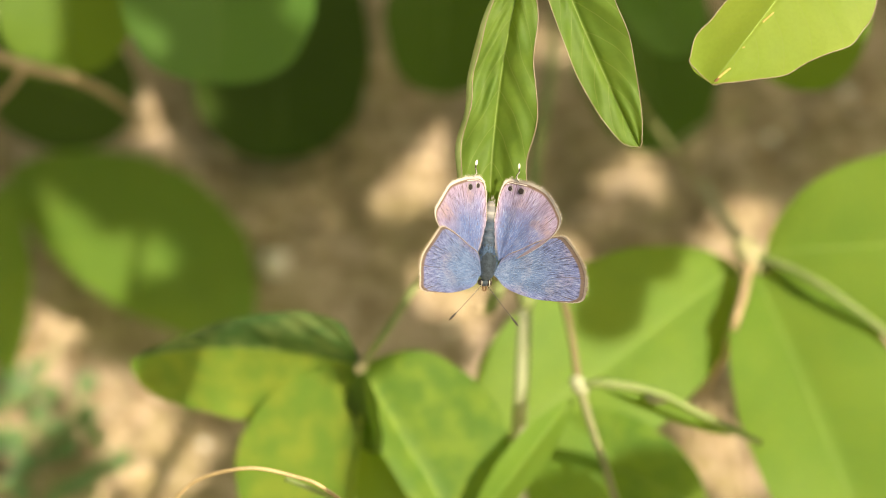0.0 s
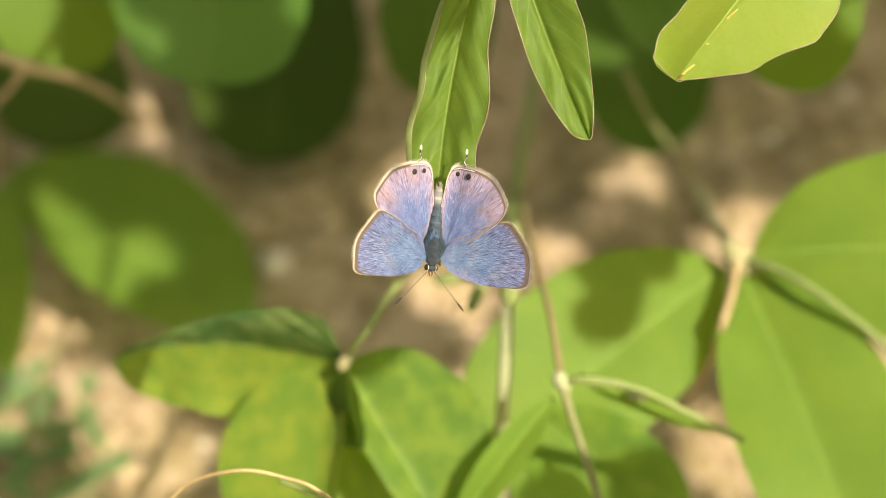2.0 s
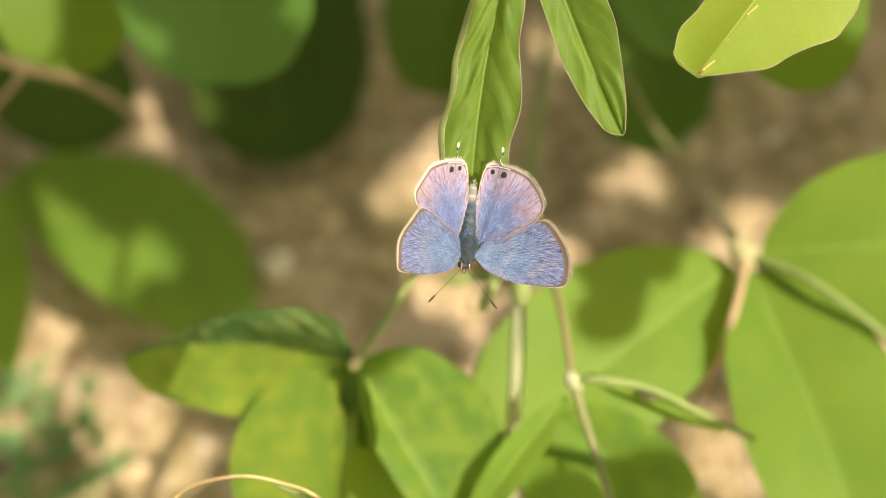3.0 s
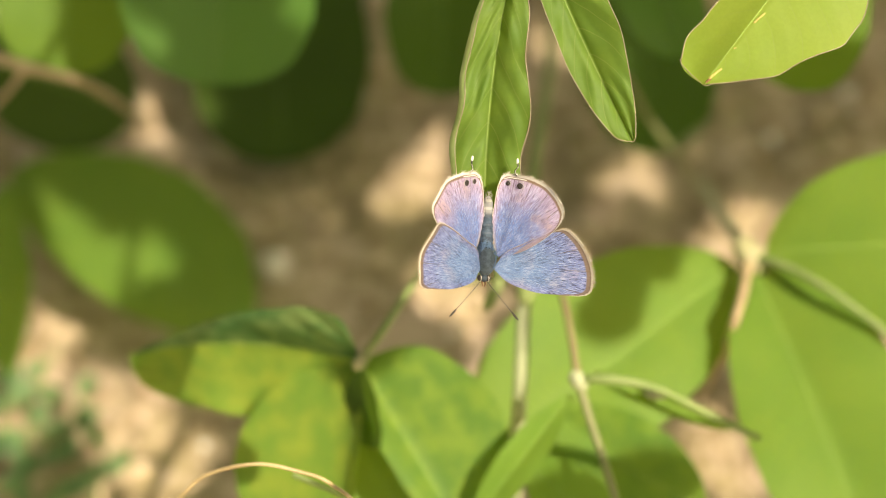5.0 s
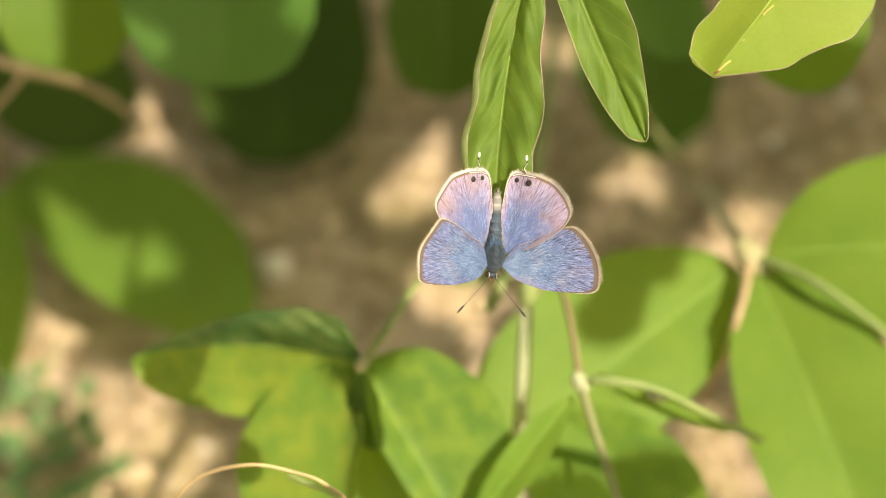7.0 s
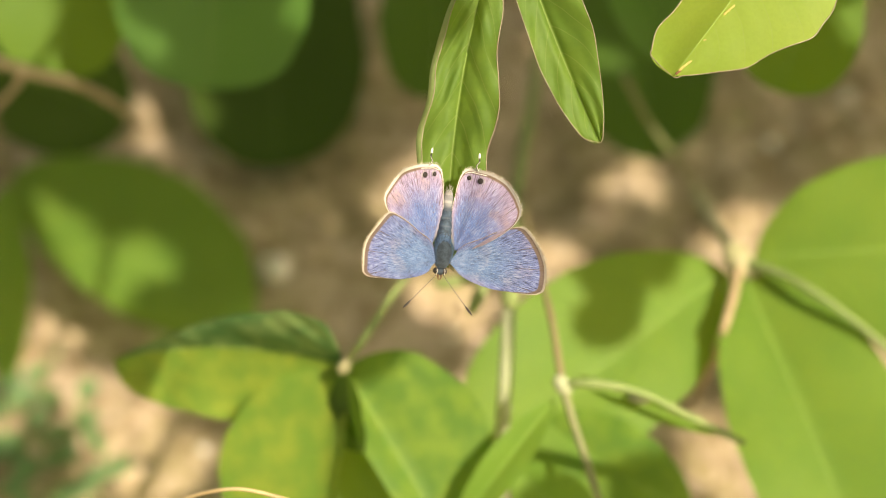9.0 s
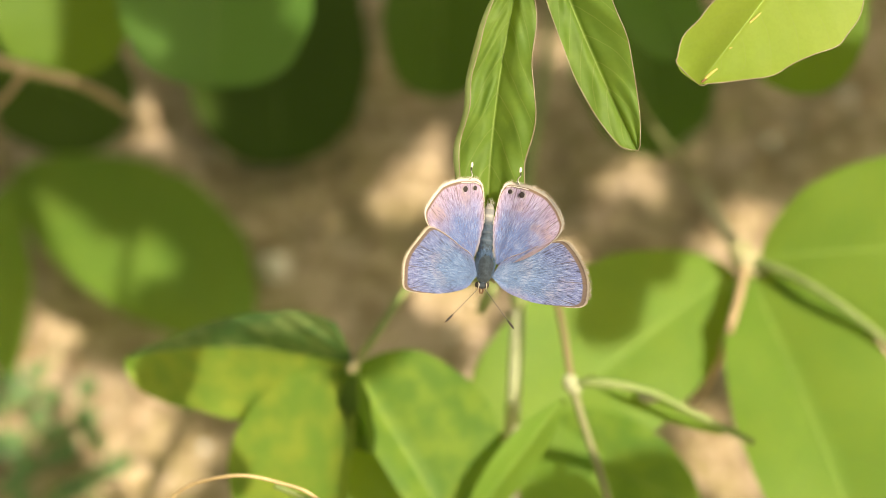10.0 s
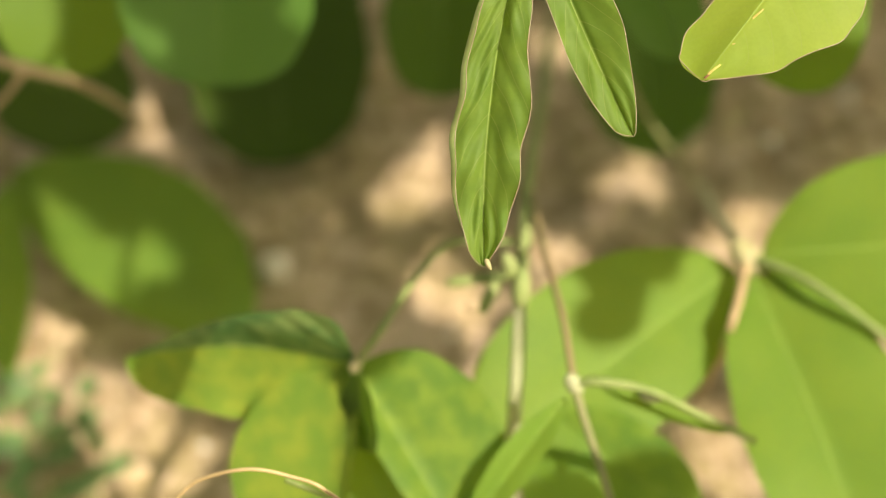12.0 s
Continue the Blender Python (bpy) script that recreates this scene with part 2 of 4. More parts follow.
def tube(points, r0, r1, sides=8, steps=6, bm=None, knots=0.0):
    """A tapering round stem along control points, closed at both ends."""
    bm = bm or bmesh.new()
    pts = curve_points(points, steps)
    side = Vector((0.3, 0.5, 0.81))
    rings = []
    for i, p in enumerate(pts):
        ahead = (pts[min(i + 1, len(pts) - 1)] - pts[max(i - 1, 0)]).normalized()
        side = (side - ahead * side.dot(ahead)).normalized()
        other = ahead.cross(side)
        s = i / (len(pts) - 1)
        r = (r0 + (r1 - r0) * s) * (1 + knots * noise.noise(p * 400))
        rings.append([bm.verts.new(p + r * (side * math.cos(a) + other * math.sin(a))) for a in (2 * math.pi * k / sides for k in range(sides))])
    for a, b in zip(rings, rings[1:]):
        for k in range(sides):
            bm.faces.new((a[k], a[(k + 1) % sides], b[(k + 1) % sides], b[k]))
    bm.faces.new(rings[0][::-1])
    bm.faces.new(rings[-1])
    return bm


def egg(at, axis, length, radius, bm=None, rings=10, sides=14, taper=0.0):
    """A rounded body along an axis, thinner towards its far end by taper."""
    bm = bm or bmesh.new()
    axis = Vector(axis).normalized()
    side = axis.orthogonal().normalized()
    other = axis.cross(side)
    at = Vector(at)
    loops = []
    for i in range(rings + 1):
        a = math.pi * i / rings
        r = radius * math.sin(a) * (1 - taper * (i / rings - 0.5)) + 1e-6
        c = at - axis * (length / 2) * math.cos(a)
        loops.append([bm.verts.new(c + r * (side * math.cos(2 * math.pi * k / sides) + other * math.sin(2 * math.pi * k / sides))) for k in range(sides)])
    for a, b in zip(loops, loops[1:]):
        for k in range(sides):
            bm.faces.new((a[k], a[(k + 1) % sides], b[(k + 1) % sides], b[k]))
    return bm


def blade_frame(base, tip, face):
    base, tip = Vector(base), Vector(tip)
    y = (tip - base).normalized()
    z = Vector(face)
    z = (z - y * z.dot(y)).normalized()
    return base, y.cross(z), y, z, (tip - base).length


def pillow(ph):
    """Tissue that swells between two side veins and drops off towards the lower one."""
    f = ph - math.floor(ph)
    t = f / 0.72 if f < 0.72 else (1 - f) / 0.28
    return t * t * (3 - 2 * t)


def blade_point(fr, s, v, o):
    """A point of the blade: s along the midrib from 0 to 1, v across from -1 to 1."""
    base, x, y, z, length = fr
    s_ = min(max(s, 0.0), 1.0)
    peak = o["a"] / (o["a"] + o["b"])
    full = peak ** o["a"] * (1 - peak) ** o["b"]
    half = o["width"] / 2 * (s_ ** o["a"] * (1 - s_) ** o["b"]) / full
    if v > 0 and o["b2"]:
        peak = o["a2"] / (o["a2"] + o["b2"])
        half = o["width"] / 2 * (s_ ** o["a2"] * (1 - s_) ** o["b2"]) / (peak ** o["a2"] * (1 - peak) ** o["b2"])
    half *= o["one"] if v > 0 else o["other"] * (1 - o["dent"] * math.exp(-((s - 0.66) / 0.09) ** 2))
    half *= 1 + o["ragged"] * noise.noise(Vector((s * 8, math.copysign(3.0, v), o["seed"])))
    lat = v * half
    fold = o["fold"] if v > 0 else o.get("fold2", o["fold"])
    up = fold * abs(lat) * (1 - o["cup"] * abs(v)) - o["droop"] * length * (2 * s - 1) ** 2
    up += o["wave"] * length * math.sin(o["waves"] * 2 * math.pi * s + o["seed"] + (1.4 if v > 0 else 0)) * v * v
    ph = (s - o["slant"] * abs(v) ** 1.3) * o["veins"]
    up += o["quilt"] * (1.4 - s) * (1 + 1.5 * noise.noise(Vector((s * 11, v * 2, o["seed"])))) * pillow(ph) * (1 - abs(v)) * abs(v) ** 0.5 * 3
    up += o["bulge"] * noise.noise(Vector(((s - o["slant"] * abs(v)) * 10, v * 1.3, o["seed"]))) * min(1.0, abs(v) * 3)
    up -= o["crease"] * math.exp(-abs(v) / 0.07)
    up += 0.006 * length * noise.noise(Vector((s * 3, v * 2, o["seed"] * 3)))
    roll = o["hook"] * length * max(0.0, s - 0.9) ** 2 * 60
    return base + x * (lat + o["bow"] * 4 * s * (1 - s)) + y * (length * s) + z * (up + roll)


def leaf(parent, base, tip, face, width, material, a=0.9, b=0.5, fold=0.25, droop=0.05, bow=0.0, wave=0.008, waves=2.5, quilt=0.0,
         veins=9, hook=0.0, ragged=0.05, seed=0.0, nu=26, nv=12, margin=0.0, rib=0.0002, fold2=None, one=1.0, other=1.0, b2=0.0, dent=0.0, bulge=0.0, cup=0.3, slant=0.2, name="leaflet", label="", flap=None, a2=0.0, crease=0.0):
    """One leaf blade with a raised midrib and, on request, a pale rolled margin."""
    o = dict(width=width, a=a, b=b, fold=fold, droop=droop, bow=bow, wave=wave, waves=waves, quilt=quilt, veins=veins, hook=hook, ragged=ragged, seed=seed, one=one, other=other, b2=b2, dent=dent, bulge=bulge, cup=cup, slant=slant, a2=a2 or a, crease=crease)
    if fold2 is not None:
        o["fold2"] = fold2
    fr = blade_frame(base, tip, face)
    bm = bmesh.new()
    layer = bm.loops.layers.uv.new("UVMap")
    grid, uvs = [], {}
    for i in range(nu + 1):
        s = 0.5 - 0.5 * math.cos(math.pi * i / nu)
        row = []
        for j in range(nv + 1):
            v = 2 * j / nv - 1
            vert = bm.verts.new(blade_point(fr, s, v, o))
            uvs[vert] = (s, v / 2 + 0.5)
            row.append(vert)
        grid.append(row)
    for r, q in zip(grid, grid[1:]):
        for j in range(nv):
            f = bm.faces.new((r[j], r[j + 1], q[j + 1], q[j]))
            f.material_index = 1 if flap and j >= nv // 2 else 0
            for loop in f.loops:
                loop[layer].uv = uvs[loop.vert]
    ob = part(name, bm, material, parent, label)
    if flap:
        ob.data.materials.append(flap)
    BLADES[ob] = (fr, o)
    mid = [blade_point(fr, s, 0.0, o) - fr[3] * rib * 0.3 for s in (0.0, 0.12, 0.28, 0.45, 0.62, 0.78, 0.9, 0.97)]
    part("midrib", tube(mid, rib, rib * 0.3, 6, 4), RIB, ob)
    if margin:
        rim = [blade_point(fr, s / 40, -1.0, o) for s in range(1, 41)] + [blade_point(fr, s / 40, 1.0, o) for s in range(39, 0, -1)]
        part("margin", tube(rim, margin, margin, 5, 2), MARGIN, ob, "thin pale brown rolled leaf edge")
    return ob


# ---- ground ----
def ground():
    bm = bmesh.new()
    n = 170
    def spread(k):
        t = 2 * k / n - 1
        return math.copysign(0.22 * abs(t) + 300 * abs(t) ** 14, t)
    grid = []
    for j in range(n + 1):
        row = []
        for i in range(n + 1):
            x, y = spread(i), spread(j) + 0.59
            near = math.exp(-(x * x + (y - 0.59) ** 2) / 0.4)
            h = 0.006 * noise.noise(Vector((x * 14, y * 14, 0))) + 0.0025 * noise.noise(Vector((x * 60, y * 60, 3))) + 0.0012 * noise.noise(Vector((x * 170, y * 170, 5)))
            row.append(bm.verts.new((x, y, h * near)))
        grid.append(row)
    for a, b in zip(grid, grid[1:]):
        for i in range(n):
            bm.faces.new((a[i], a[i + 1], b[i + 1], b[i])).smooth = True
    me = bpy.data.meshes.new("ground")
    bm.to_mesh(me)
    bm.free()
    me.materials.append(SOIL)
    return tagged(new("ground", me), "dry sandy brown soil with grit", "ground", kind="structure")


def soil_height(x, y):
    near = math.exp(-(x * x + (y - 0.59) ** 2) / 0.4)
    return near * (0.006 * noise.noise(Vector((x * 14, y * 14, 0))) + 0.0025 * noise.noise(Vector((x * 60, y * 60, 3))) + 0.0012 * noise.noise(Vector((x * 170, y * 170, 5))))


def stone_mesh(bm, at, size, rng):
    vs = bmesh.ops.create_icosphere(bm, subdivisions=2 if size > 0.002 else 1, radius=1.0)["verts"]
    sx, sy, sz = (size * rng.uniform(0.7, 1.2) for _ in range(3))
    o = rng.random() * 50
    for v in vs:
        k = 1 + 0.35 * noise.noise(v.co * 1.3 + Vector((o, o, 0)))
        v.co = Vector((v.co.x * sx * k, v.co.y * sy * k, v.co.z * sz * 0.75 * k)) + Vector(at)


def gravel():
    """Grains strewn over the soil round the herbs, too many to count."""
    rng = random.Random(4)
    one = bmesh.new()
    bmesh.ops.create_icosphere(one, subdivisions=1, radius=1.0)
    ball = [v.co.copy() for v in one.verts]
    tris = [[v.index for v in f.verts] for f in one.faces]
    one.free()
    verts, faces = [], []
    for _ in range(4200):
        x, y = rng.uniform(-0.13, 0.13), rng.uniform(0.46, 0.74)
        size = 0.0004 + 0.0024 * rng.random() ** 3
        sx, sy, sz = (size * rng.uniform(0.7, 1.25) for _ in range(3))
        z, o, first = soil_height(x, y) + 0.0002, rng.random() * 50, len(verts)
        for c in ball:
            k = 1 + 0.35 * noise.noise(c * 1.3 + Vector((o, o, 0)))
            verts.append((x + c.x * sx * k, y + c.y * sy * k, z + c.z * sz * 0.75 * k))
        faces.extend([first + q for q in t] for t in tris)
    me = bpy.data.meshes.new("grit")
    me.from_pydata(verts, [], faces)
    me.materials.append(GRIT)
    tagged(new("grit", me), "loose sand grains and grit on the soil", "grit", kind="stuff")


def pebble(at, size, seed, label):
    rng = random.Random(seed)
    bm = bmesh.new()
    stone_mesh(bm, (0, 0, 0), size, rng)
    for f in bm.faces:
        f.smooth = True
    me = bpy.data.meshes.new("pebble")
    bm.to_mesh(me)
    bm.free()
    me.materials.append(STONE)
    ob = new("pebble", me)
    ob.location = (at[0], at[1], soil_height(at[0], at[1]) + size * 0.4)
    tagged(ob, label, "pebble", "pebbles on the soil")


ground()
gravel()
pebble((-0.0389, 0.5789, 0.0000), 0.0040, 11, "pale grey rounded pebble on the soil")
pebble((0.0790, 0.6222, 0.0000), 0.0020, 12, "small pale pebble on the shaded soil")
pebble((0.0981, 0.6323, 0.0000), 0.0030, 13, "pale pebble on the shaded soil")
pebble((0.0021, 0.5603, 0.0000), 0.0016, 14, "small pale pebble on the soil")
pebble((-0.0539, 0.5277, 0.0000), 0.0014, 15, "small pale pebble on the soil")


# ---- static herbs on the ground ----
def left_herb():
    h = thing("broad_leaved_herb", (-0.1136, 0.6069, 0.0000), "low herb with broad half-shaded green leaflets", "plant", "broad-leaved herbs")
    part("stem", tube([(-0.1136, 0.6069, 0.0000), (-0.1090, 0.5992, 0.0149), (-0.1013, 0.5883, 0.0253), (-0.1038, 0.6007, 0.0291), (-0.1104, 0.6107, 0.0375)], 0.0011, 0.0008), RUSSET, h)
    leaf(h, (-0.1008, 0.5943, 0.0212), (-0.0451, 0.5472, 0.0209), (0.0500, -0.3747, 0.9910), 0.0370, HERB, a=0.68, b=0.55, fold=0.15, one=0.74, other=1.14, seed=1.0)
    leaf(h, (-0.1016, 0.5862, 0.0274), (-0.0972, 0.5335, 0.0224), (-0.1500, -0.4130, 0.9589), 0.01365, HERB, a=0.8, b=0.6, seed=2.2)


def corner_herb():
    h = thing("rounded_leaf_herb", (-0.1037, 0.6998, 0.0000), "herb with rounded sunlit and shaded leaves", "plant", "broad-leaved herbs")
    part("stem", tube([(-0.1037, 0.6998, 0.0000), (-0.0859, 0.6008, 0.1076), (-0.0702, 0.5767, 0.1396), (-0.0435, 0.5657, 0.1565)], 0.0012, 0.0008), STEM, h)
    leaf(h, (-0.0818, 0.5704, 0.1343), (-0.0763, 0.5412, 0.1098), (0.1000, -0.6428, 0.7660), 0.02790, DEEP, a=0.7, b=0.42, fold=0.2, seed=3.0)
    leaf(h, (-0.0432, 0.5612, 0.1592), (-0.0460, 0.5230, 0.1272), (-0.0500, -0.5662, 0.8303), 0.03886, SLEEK, a=0.75, b=0.40, fold=0.12, seed=4.1)
    # these two have their shade put into the leaf colour
    leaf(h, (-0.0419, 0.6852, 0.0283), (-0.0382, 0.6029, 0.0154), (0.0000, -0.3364, 1.0232), 0.0440, SHADE_DARK, a=0.7, b=0.40, fold=0.1, seed=5.3)
    leaf(h, (-0.1143, 0.6142, 0.0405), (-0.0720, 0.6080, 0.0249), (0.0000, -0.5662, 0.8303), 0.0310, SHADE_DARK, a=0.7, b=0.5, fold=0.1, seed=6.3)
    return h


def back_herb():
    h = thing("shaded_herb", (0.0311, 0.7079, 0.0000), "shaded deep green broad-leaved herb", "plant", "broad-leaved herbs")
    part("stem", tube([(0.0311, 0.7079, 0.0000), (0.0239, 0.5989, 0.1060), (0.0344, 0.5713, 0.1351), (0.0789, 0.5570, 0.1492)], 0.0011, 0.0008), STEM, h)
    # shade of these two is partly in their dimmed green
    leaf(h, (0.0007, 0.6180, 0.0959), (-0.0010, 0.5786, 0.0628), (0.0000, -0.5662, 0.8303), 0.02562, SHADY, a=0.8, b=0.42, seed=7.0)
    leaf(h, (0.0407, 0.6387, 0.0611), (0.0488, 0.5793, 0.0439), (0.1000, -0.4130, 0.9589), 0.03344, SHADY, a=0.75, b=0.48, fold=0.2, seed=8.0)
    leaf(h, (0.0341, 0.5570, 0.1492), (0.0474, 0.5243, 0.1348), (-0.1000, -0.6428, 0.7660), 0.01700, SLEEK, a=0.8, b=0.45, fold=0.4, seed=9.0)
    leaf(h, (0.0770, 0.5252, 0.1747), (0.0646, 0.4991, 0.1528), (0.1000, -0.5662, 0.8303), 0.02312, DEEP, a=0.8, b=0.4, fold=0.2, seed=10.0)
    return h


def twig_thing(points, r0, r1, label, side=None, material=None):
    o = points[0]
    h = thing("dry_twig", o, label, "twig", "dry twigs on the soil")
    part("shoot", tube(points, r0, r1, 8, 6, None, 0.25), material or TWIG, h)
    if side:
        part("side_shoot", tube(side, r1, r1 * 0.7, 7, 5, None, 0.25), material or TWIG, h)


left_herb()
corner = corner_herb()
back = back_herb()
twig_thing([(-0.0969, 0.5391, 0.1211), (-0.0848, 0.5359, 0.1184), (-0.0760, 0.5407, 0.1094), (-0.0716, 0.5584, 0.0850), (-0.0694, 0.5821, 0.0527)], 0.0013, 0.0008,
           "bare brown forked twig lying among leaves", [(-0.0848, 0.5359, 0.1184), (-0.0894, 0.5388, 0.1078), (-0.0982, 0.5473, 0.0888)])
twig_thing([(0.0373, 0.5419, 0.1104), (0.0433, 0.5444, 0.0929), (0.0496, 0.5489, 0.0771), (0.0557, 0.5567, 0.0575), (0.0599, 0.5666, 0.0397)], 0.0008, 0.0004,
           "thin greenish stem slanting over the soil", [(0.0490, 0.5498, 0.0778), (0.0582, 0.5735, 0.0586), (0.0714, 0.6022, 0.0304)], OLIVE)

twig_thing([(0.0954, 0.6362, 0.0198), (0.1014, 0.6349, 0.0122), (0.1103, 0.6238, 0.0094)], 0.0014, 0.0008, "dark dry stem lying on the shaded soil")
twig_thing([(0.0882, 0.6179, 0.0109), (0.0968, 0.6248, 0.0103), (0.1109, 0.6303, 0.0083)], 0.0010, 0.0007, "thin dry stem lying on the shaded soil")


def seedling(at, seed, n=9):
    """A low seedling: a short stalk with paired small oval leaflets."""
    rng = random.Random(seed)
    h = thing("seedling", at, "small bluish-green feathery seedling on the soil", "seedling", "seedlings")
    o = Vector(at)
    for k in range(3):
        a = rng.uniform(0, 6.28)
        end = o + Vector((0.012 * math.cos(a), 0.012 * math.sin(a), rng.uniform(0.008, 0.016)))
        part("stalk", tube([o, o.lerp(end, 0.5) + Vector((0, 0, 0.003)), end], 0.0005, 0.0003, 6, 4), STEM, h)
        for i in range(n // 3):
            p = o.lerp(end, 0.3 + 0.7 * i / (n // 3)) + Vector((0, 0, 0.003))
            d = Vector((rng.uniform(-1, 1), rng.uniform(-1, 1), rng.uniform(-0.1, 0.4))).normalized()
            leaf(h, p, p + d * rng.uniform(0.006, 0.009), (rng.uniform(-0.3, 0.3), -0.4, 1), rng.uniform(0.0035, 0.005), SEEDLING, nu=8, nv=4, rib=0.00015, seed=i)


seedling((-0.0941, 0.5376, 0.0000), 1, 6)
seedling((-0.0992, 0.5261, 0.0000), 2, 6)
seedling((-0.0934, 0.5167, 0.0000), 3, 6)
seedling((-0.0831, 0.5249, 0.0000), 4, 6)
seedling((-0.0774, 0.5130, 0.0000), 5, 6)


# ---- the swaying herb with the buds ----
def bud_herb():
    h = thing("rattlepod_herb", (0.0283, 0.6740, 0.0000), "herb with trifoliate yellow-green leaves and small green buds", "plant", "rattlepod herbs")
    part("stem", tube([(0.0283, 0.6740, 0.0000), (0.0215, 0.5604, 0.0867), (0.0170, 0.5004, 0.1278), (0.0151, 0.4701, 0.1415), (0.0141, 0.4469, 0.1508)], 0.0014, 0.0012), STEM, h, "slender green upper stem")
    part("stem", tube([(0.0141, 0.4487, 0.1510), (0.0133, 0.4329, 0.1494), (0.0128, 0.4281, 0.1389), (0.0122, 0.4241, 0.1095)], 0.0013, 0.0015), HOARY, h, "pale hairy lower stem")
    # leaf with three blades
    n1 = (-0.0156, 0.4309, 0.1543)
    part("petiole", tube([(0.0149, 0.4688, 0.1431), (0.0017, 0.4605, 0.1530), (-0.0055, 0.4454, 0.1599), (-0.0114, 0.4302, 0.1642), n1], 0.0006, 0.0007), STEM, h)
    part("pulvinus", egg((-0.0155, 0.4290, 0.1566), (0.5000, 0.6128, 0.5142), 0.0034, 0.0012), PALE, h, "pale swollen leaf joint")
    # the half folded away from the sun gets the shade-tinted material
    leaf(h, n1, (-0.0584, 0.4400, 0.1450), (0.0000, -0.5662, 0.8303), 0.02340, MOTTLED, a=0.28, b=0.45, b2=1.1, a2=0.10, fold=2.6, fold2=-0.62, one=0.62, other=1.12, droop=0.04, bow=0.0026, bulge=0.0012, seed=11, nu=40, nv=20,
         label="mottled yellow-green leaflet folded up along its midrib", flap=SHADED_FOLD)
    leaf(h, n1, (-0.0197, 0.4004, 0.1339), (-0.1200, -0.6275, 0.7789), 0.04312, MOTTLED, a=0.50, b=0.5, fold=-0.30, fold2=1.8, cup=0.1, other=0.10, seed=12)
    leaf(h, n1, (0.0058, 0.4006, 0.1354), (0.1000, -0.6428, 0.7660), 0.03369, MID, a=0.42, b=0.58, fold=0.9, fold2=0.12, one=0.30, bow=0.0, seed=13.3)
    # shares the shade-dimmed green of the back herb's leaves
    leaf(h, (-0.0151, 0.4267, 0.1573), (-0.0133, 0.4172, 0.1467), (-0.9, -0.35, 0.35), 0.0135, SHADY, a=0.5, b=0.35, fold=0.25, droop=0.02, seed=12.5, name="curled_edge", label="dark green curled-up leaf edge")
    leaf(h, (-0.0025, 0.4058, 0.1228), (-0.0158, 0.4263, 0.1387), (0.0000, -0.6428, 0.7660), 0.01941, HERB, a=0.6, b=0.5, seed=14)
    # second leaf, folded blades
    n2 = (0.0230, 0.4202, 0.1623)
    part("petiole", tube([(0.0168, 0.4927, 0.1317), (0.0187, 0.4557, 0.1555), (0.0212, 0.4344, 0.1638), n2], 0.0006, 0.0007), RUSSET, h, "russet leaf stalk")
    part("pulvinus", egg(n2, (0.4000, -0.4596, -0.3857), 0.0044, 0.0015), HOARY, h, "pale swollen leaf joint")
    part("pulvinus", egg((0.0366, 0.4198, 0.1594), (1.0, -0.1, -0.1), 0.0042, 0.0012), HOARY, h, "pale swollen leaf joint")
    part("stalk", tube([n2, (0.0253, 0.4129, 0.1588), (0.0282, 0.4049, 0.1547), (0.0310, 0.3949, 0.1502)], 0.0008, 0.0007), OLIVE, h)
    part("stalk", tube([n2, (0.0273, 0.4193, 0.1642), (0.0362, 0.4181, 0.1631), (0.0453, 0.4173, 0.1572), (0.0553, 0.4173, 0.1495)], 0.0009, 0.0006, 8, 6, None, 0.3), STEM, h)
    leaf(h, (0.0259, 0.4224, 0.1615), (0.0509, 0.4195, 0.1486), (0.2500, -0.8343, 0.6053), 0.00334, HERB, a=0.4, b=0.6, fold=1.0, seed=15)
    leaf(h, (0.0214, 0.4190, 0.1599), (0.0046, 0.4036, 0.1432), (-0.3000, -0.7960, 0.6375), 0.00701, HERB, a=0.6, b=0.55, fold=0.8, seed=16)
    leaf(h, (0.0474, 0.4231, 0.1216), (0.0184, 0.4364, 0.1263), (0.0000, -0.5662, 0.8303), 0.01960, MID, a=0.6, b=0.45, seed=17)
    leaf(h, (0.0297, 0.4037, 0.1380), (0.0151, 0.4136, 0.1464), (0.0000, -0.6428, 0.7660), 0.01203, HERB, a=0.6, b=0.5, seed=18)
    # buds
    part("bud", egg((0.0141, 0.4433, 0.1608), (0.0500, 0.5732, 0.8726), 0.0078, 0.0018, taper=0.5), BUD, h)
    part("bud", egg((0.0121, 0.4515, 0.1573), (-0.4000, 0.5732, 0.8726), 0.0055, 0.0015, taper=0.5), BUD, h)
    part("bud", egg((0.0153, 0.4654, 0.1480), (0.1000, 0.8946, 0.4896), 0.0062, 0.0013, taper=0.5), BUD, h)
    part("bract", egg((0.0087, 0.4501, 0.1509), (0.5000, 0.6375, 0.7960), 0.0085, 0.0012, taper=0.6), BUD, h)
    part("bract", egg((0.0040, 0.4614, 0.1408), (1.0000, 0.0276, 0.1537), 0.0075, 0.0011, taper=0.6), BUD, h)
    part("bract", egg((0.0091, 0.4555, 0.1489), (1.0000, 0.0123, 0.1409), 0.0085, 0.0010, taper=0.6), BUD, h)
    part("seed_pod", egg((0.0055, 0.4578, 0.1377), (1.0000, 0.0889, 0.2052), 0.0028, 0.0012), TWIG, h, "small brown pod")
    return h


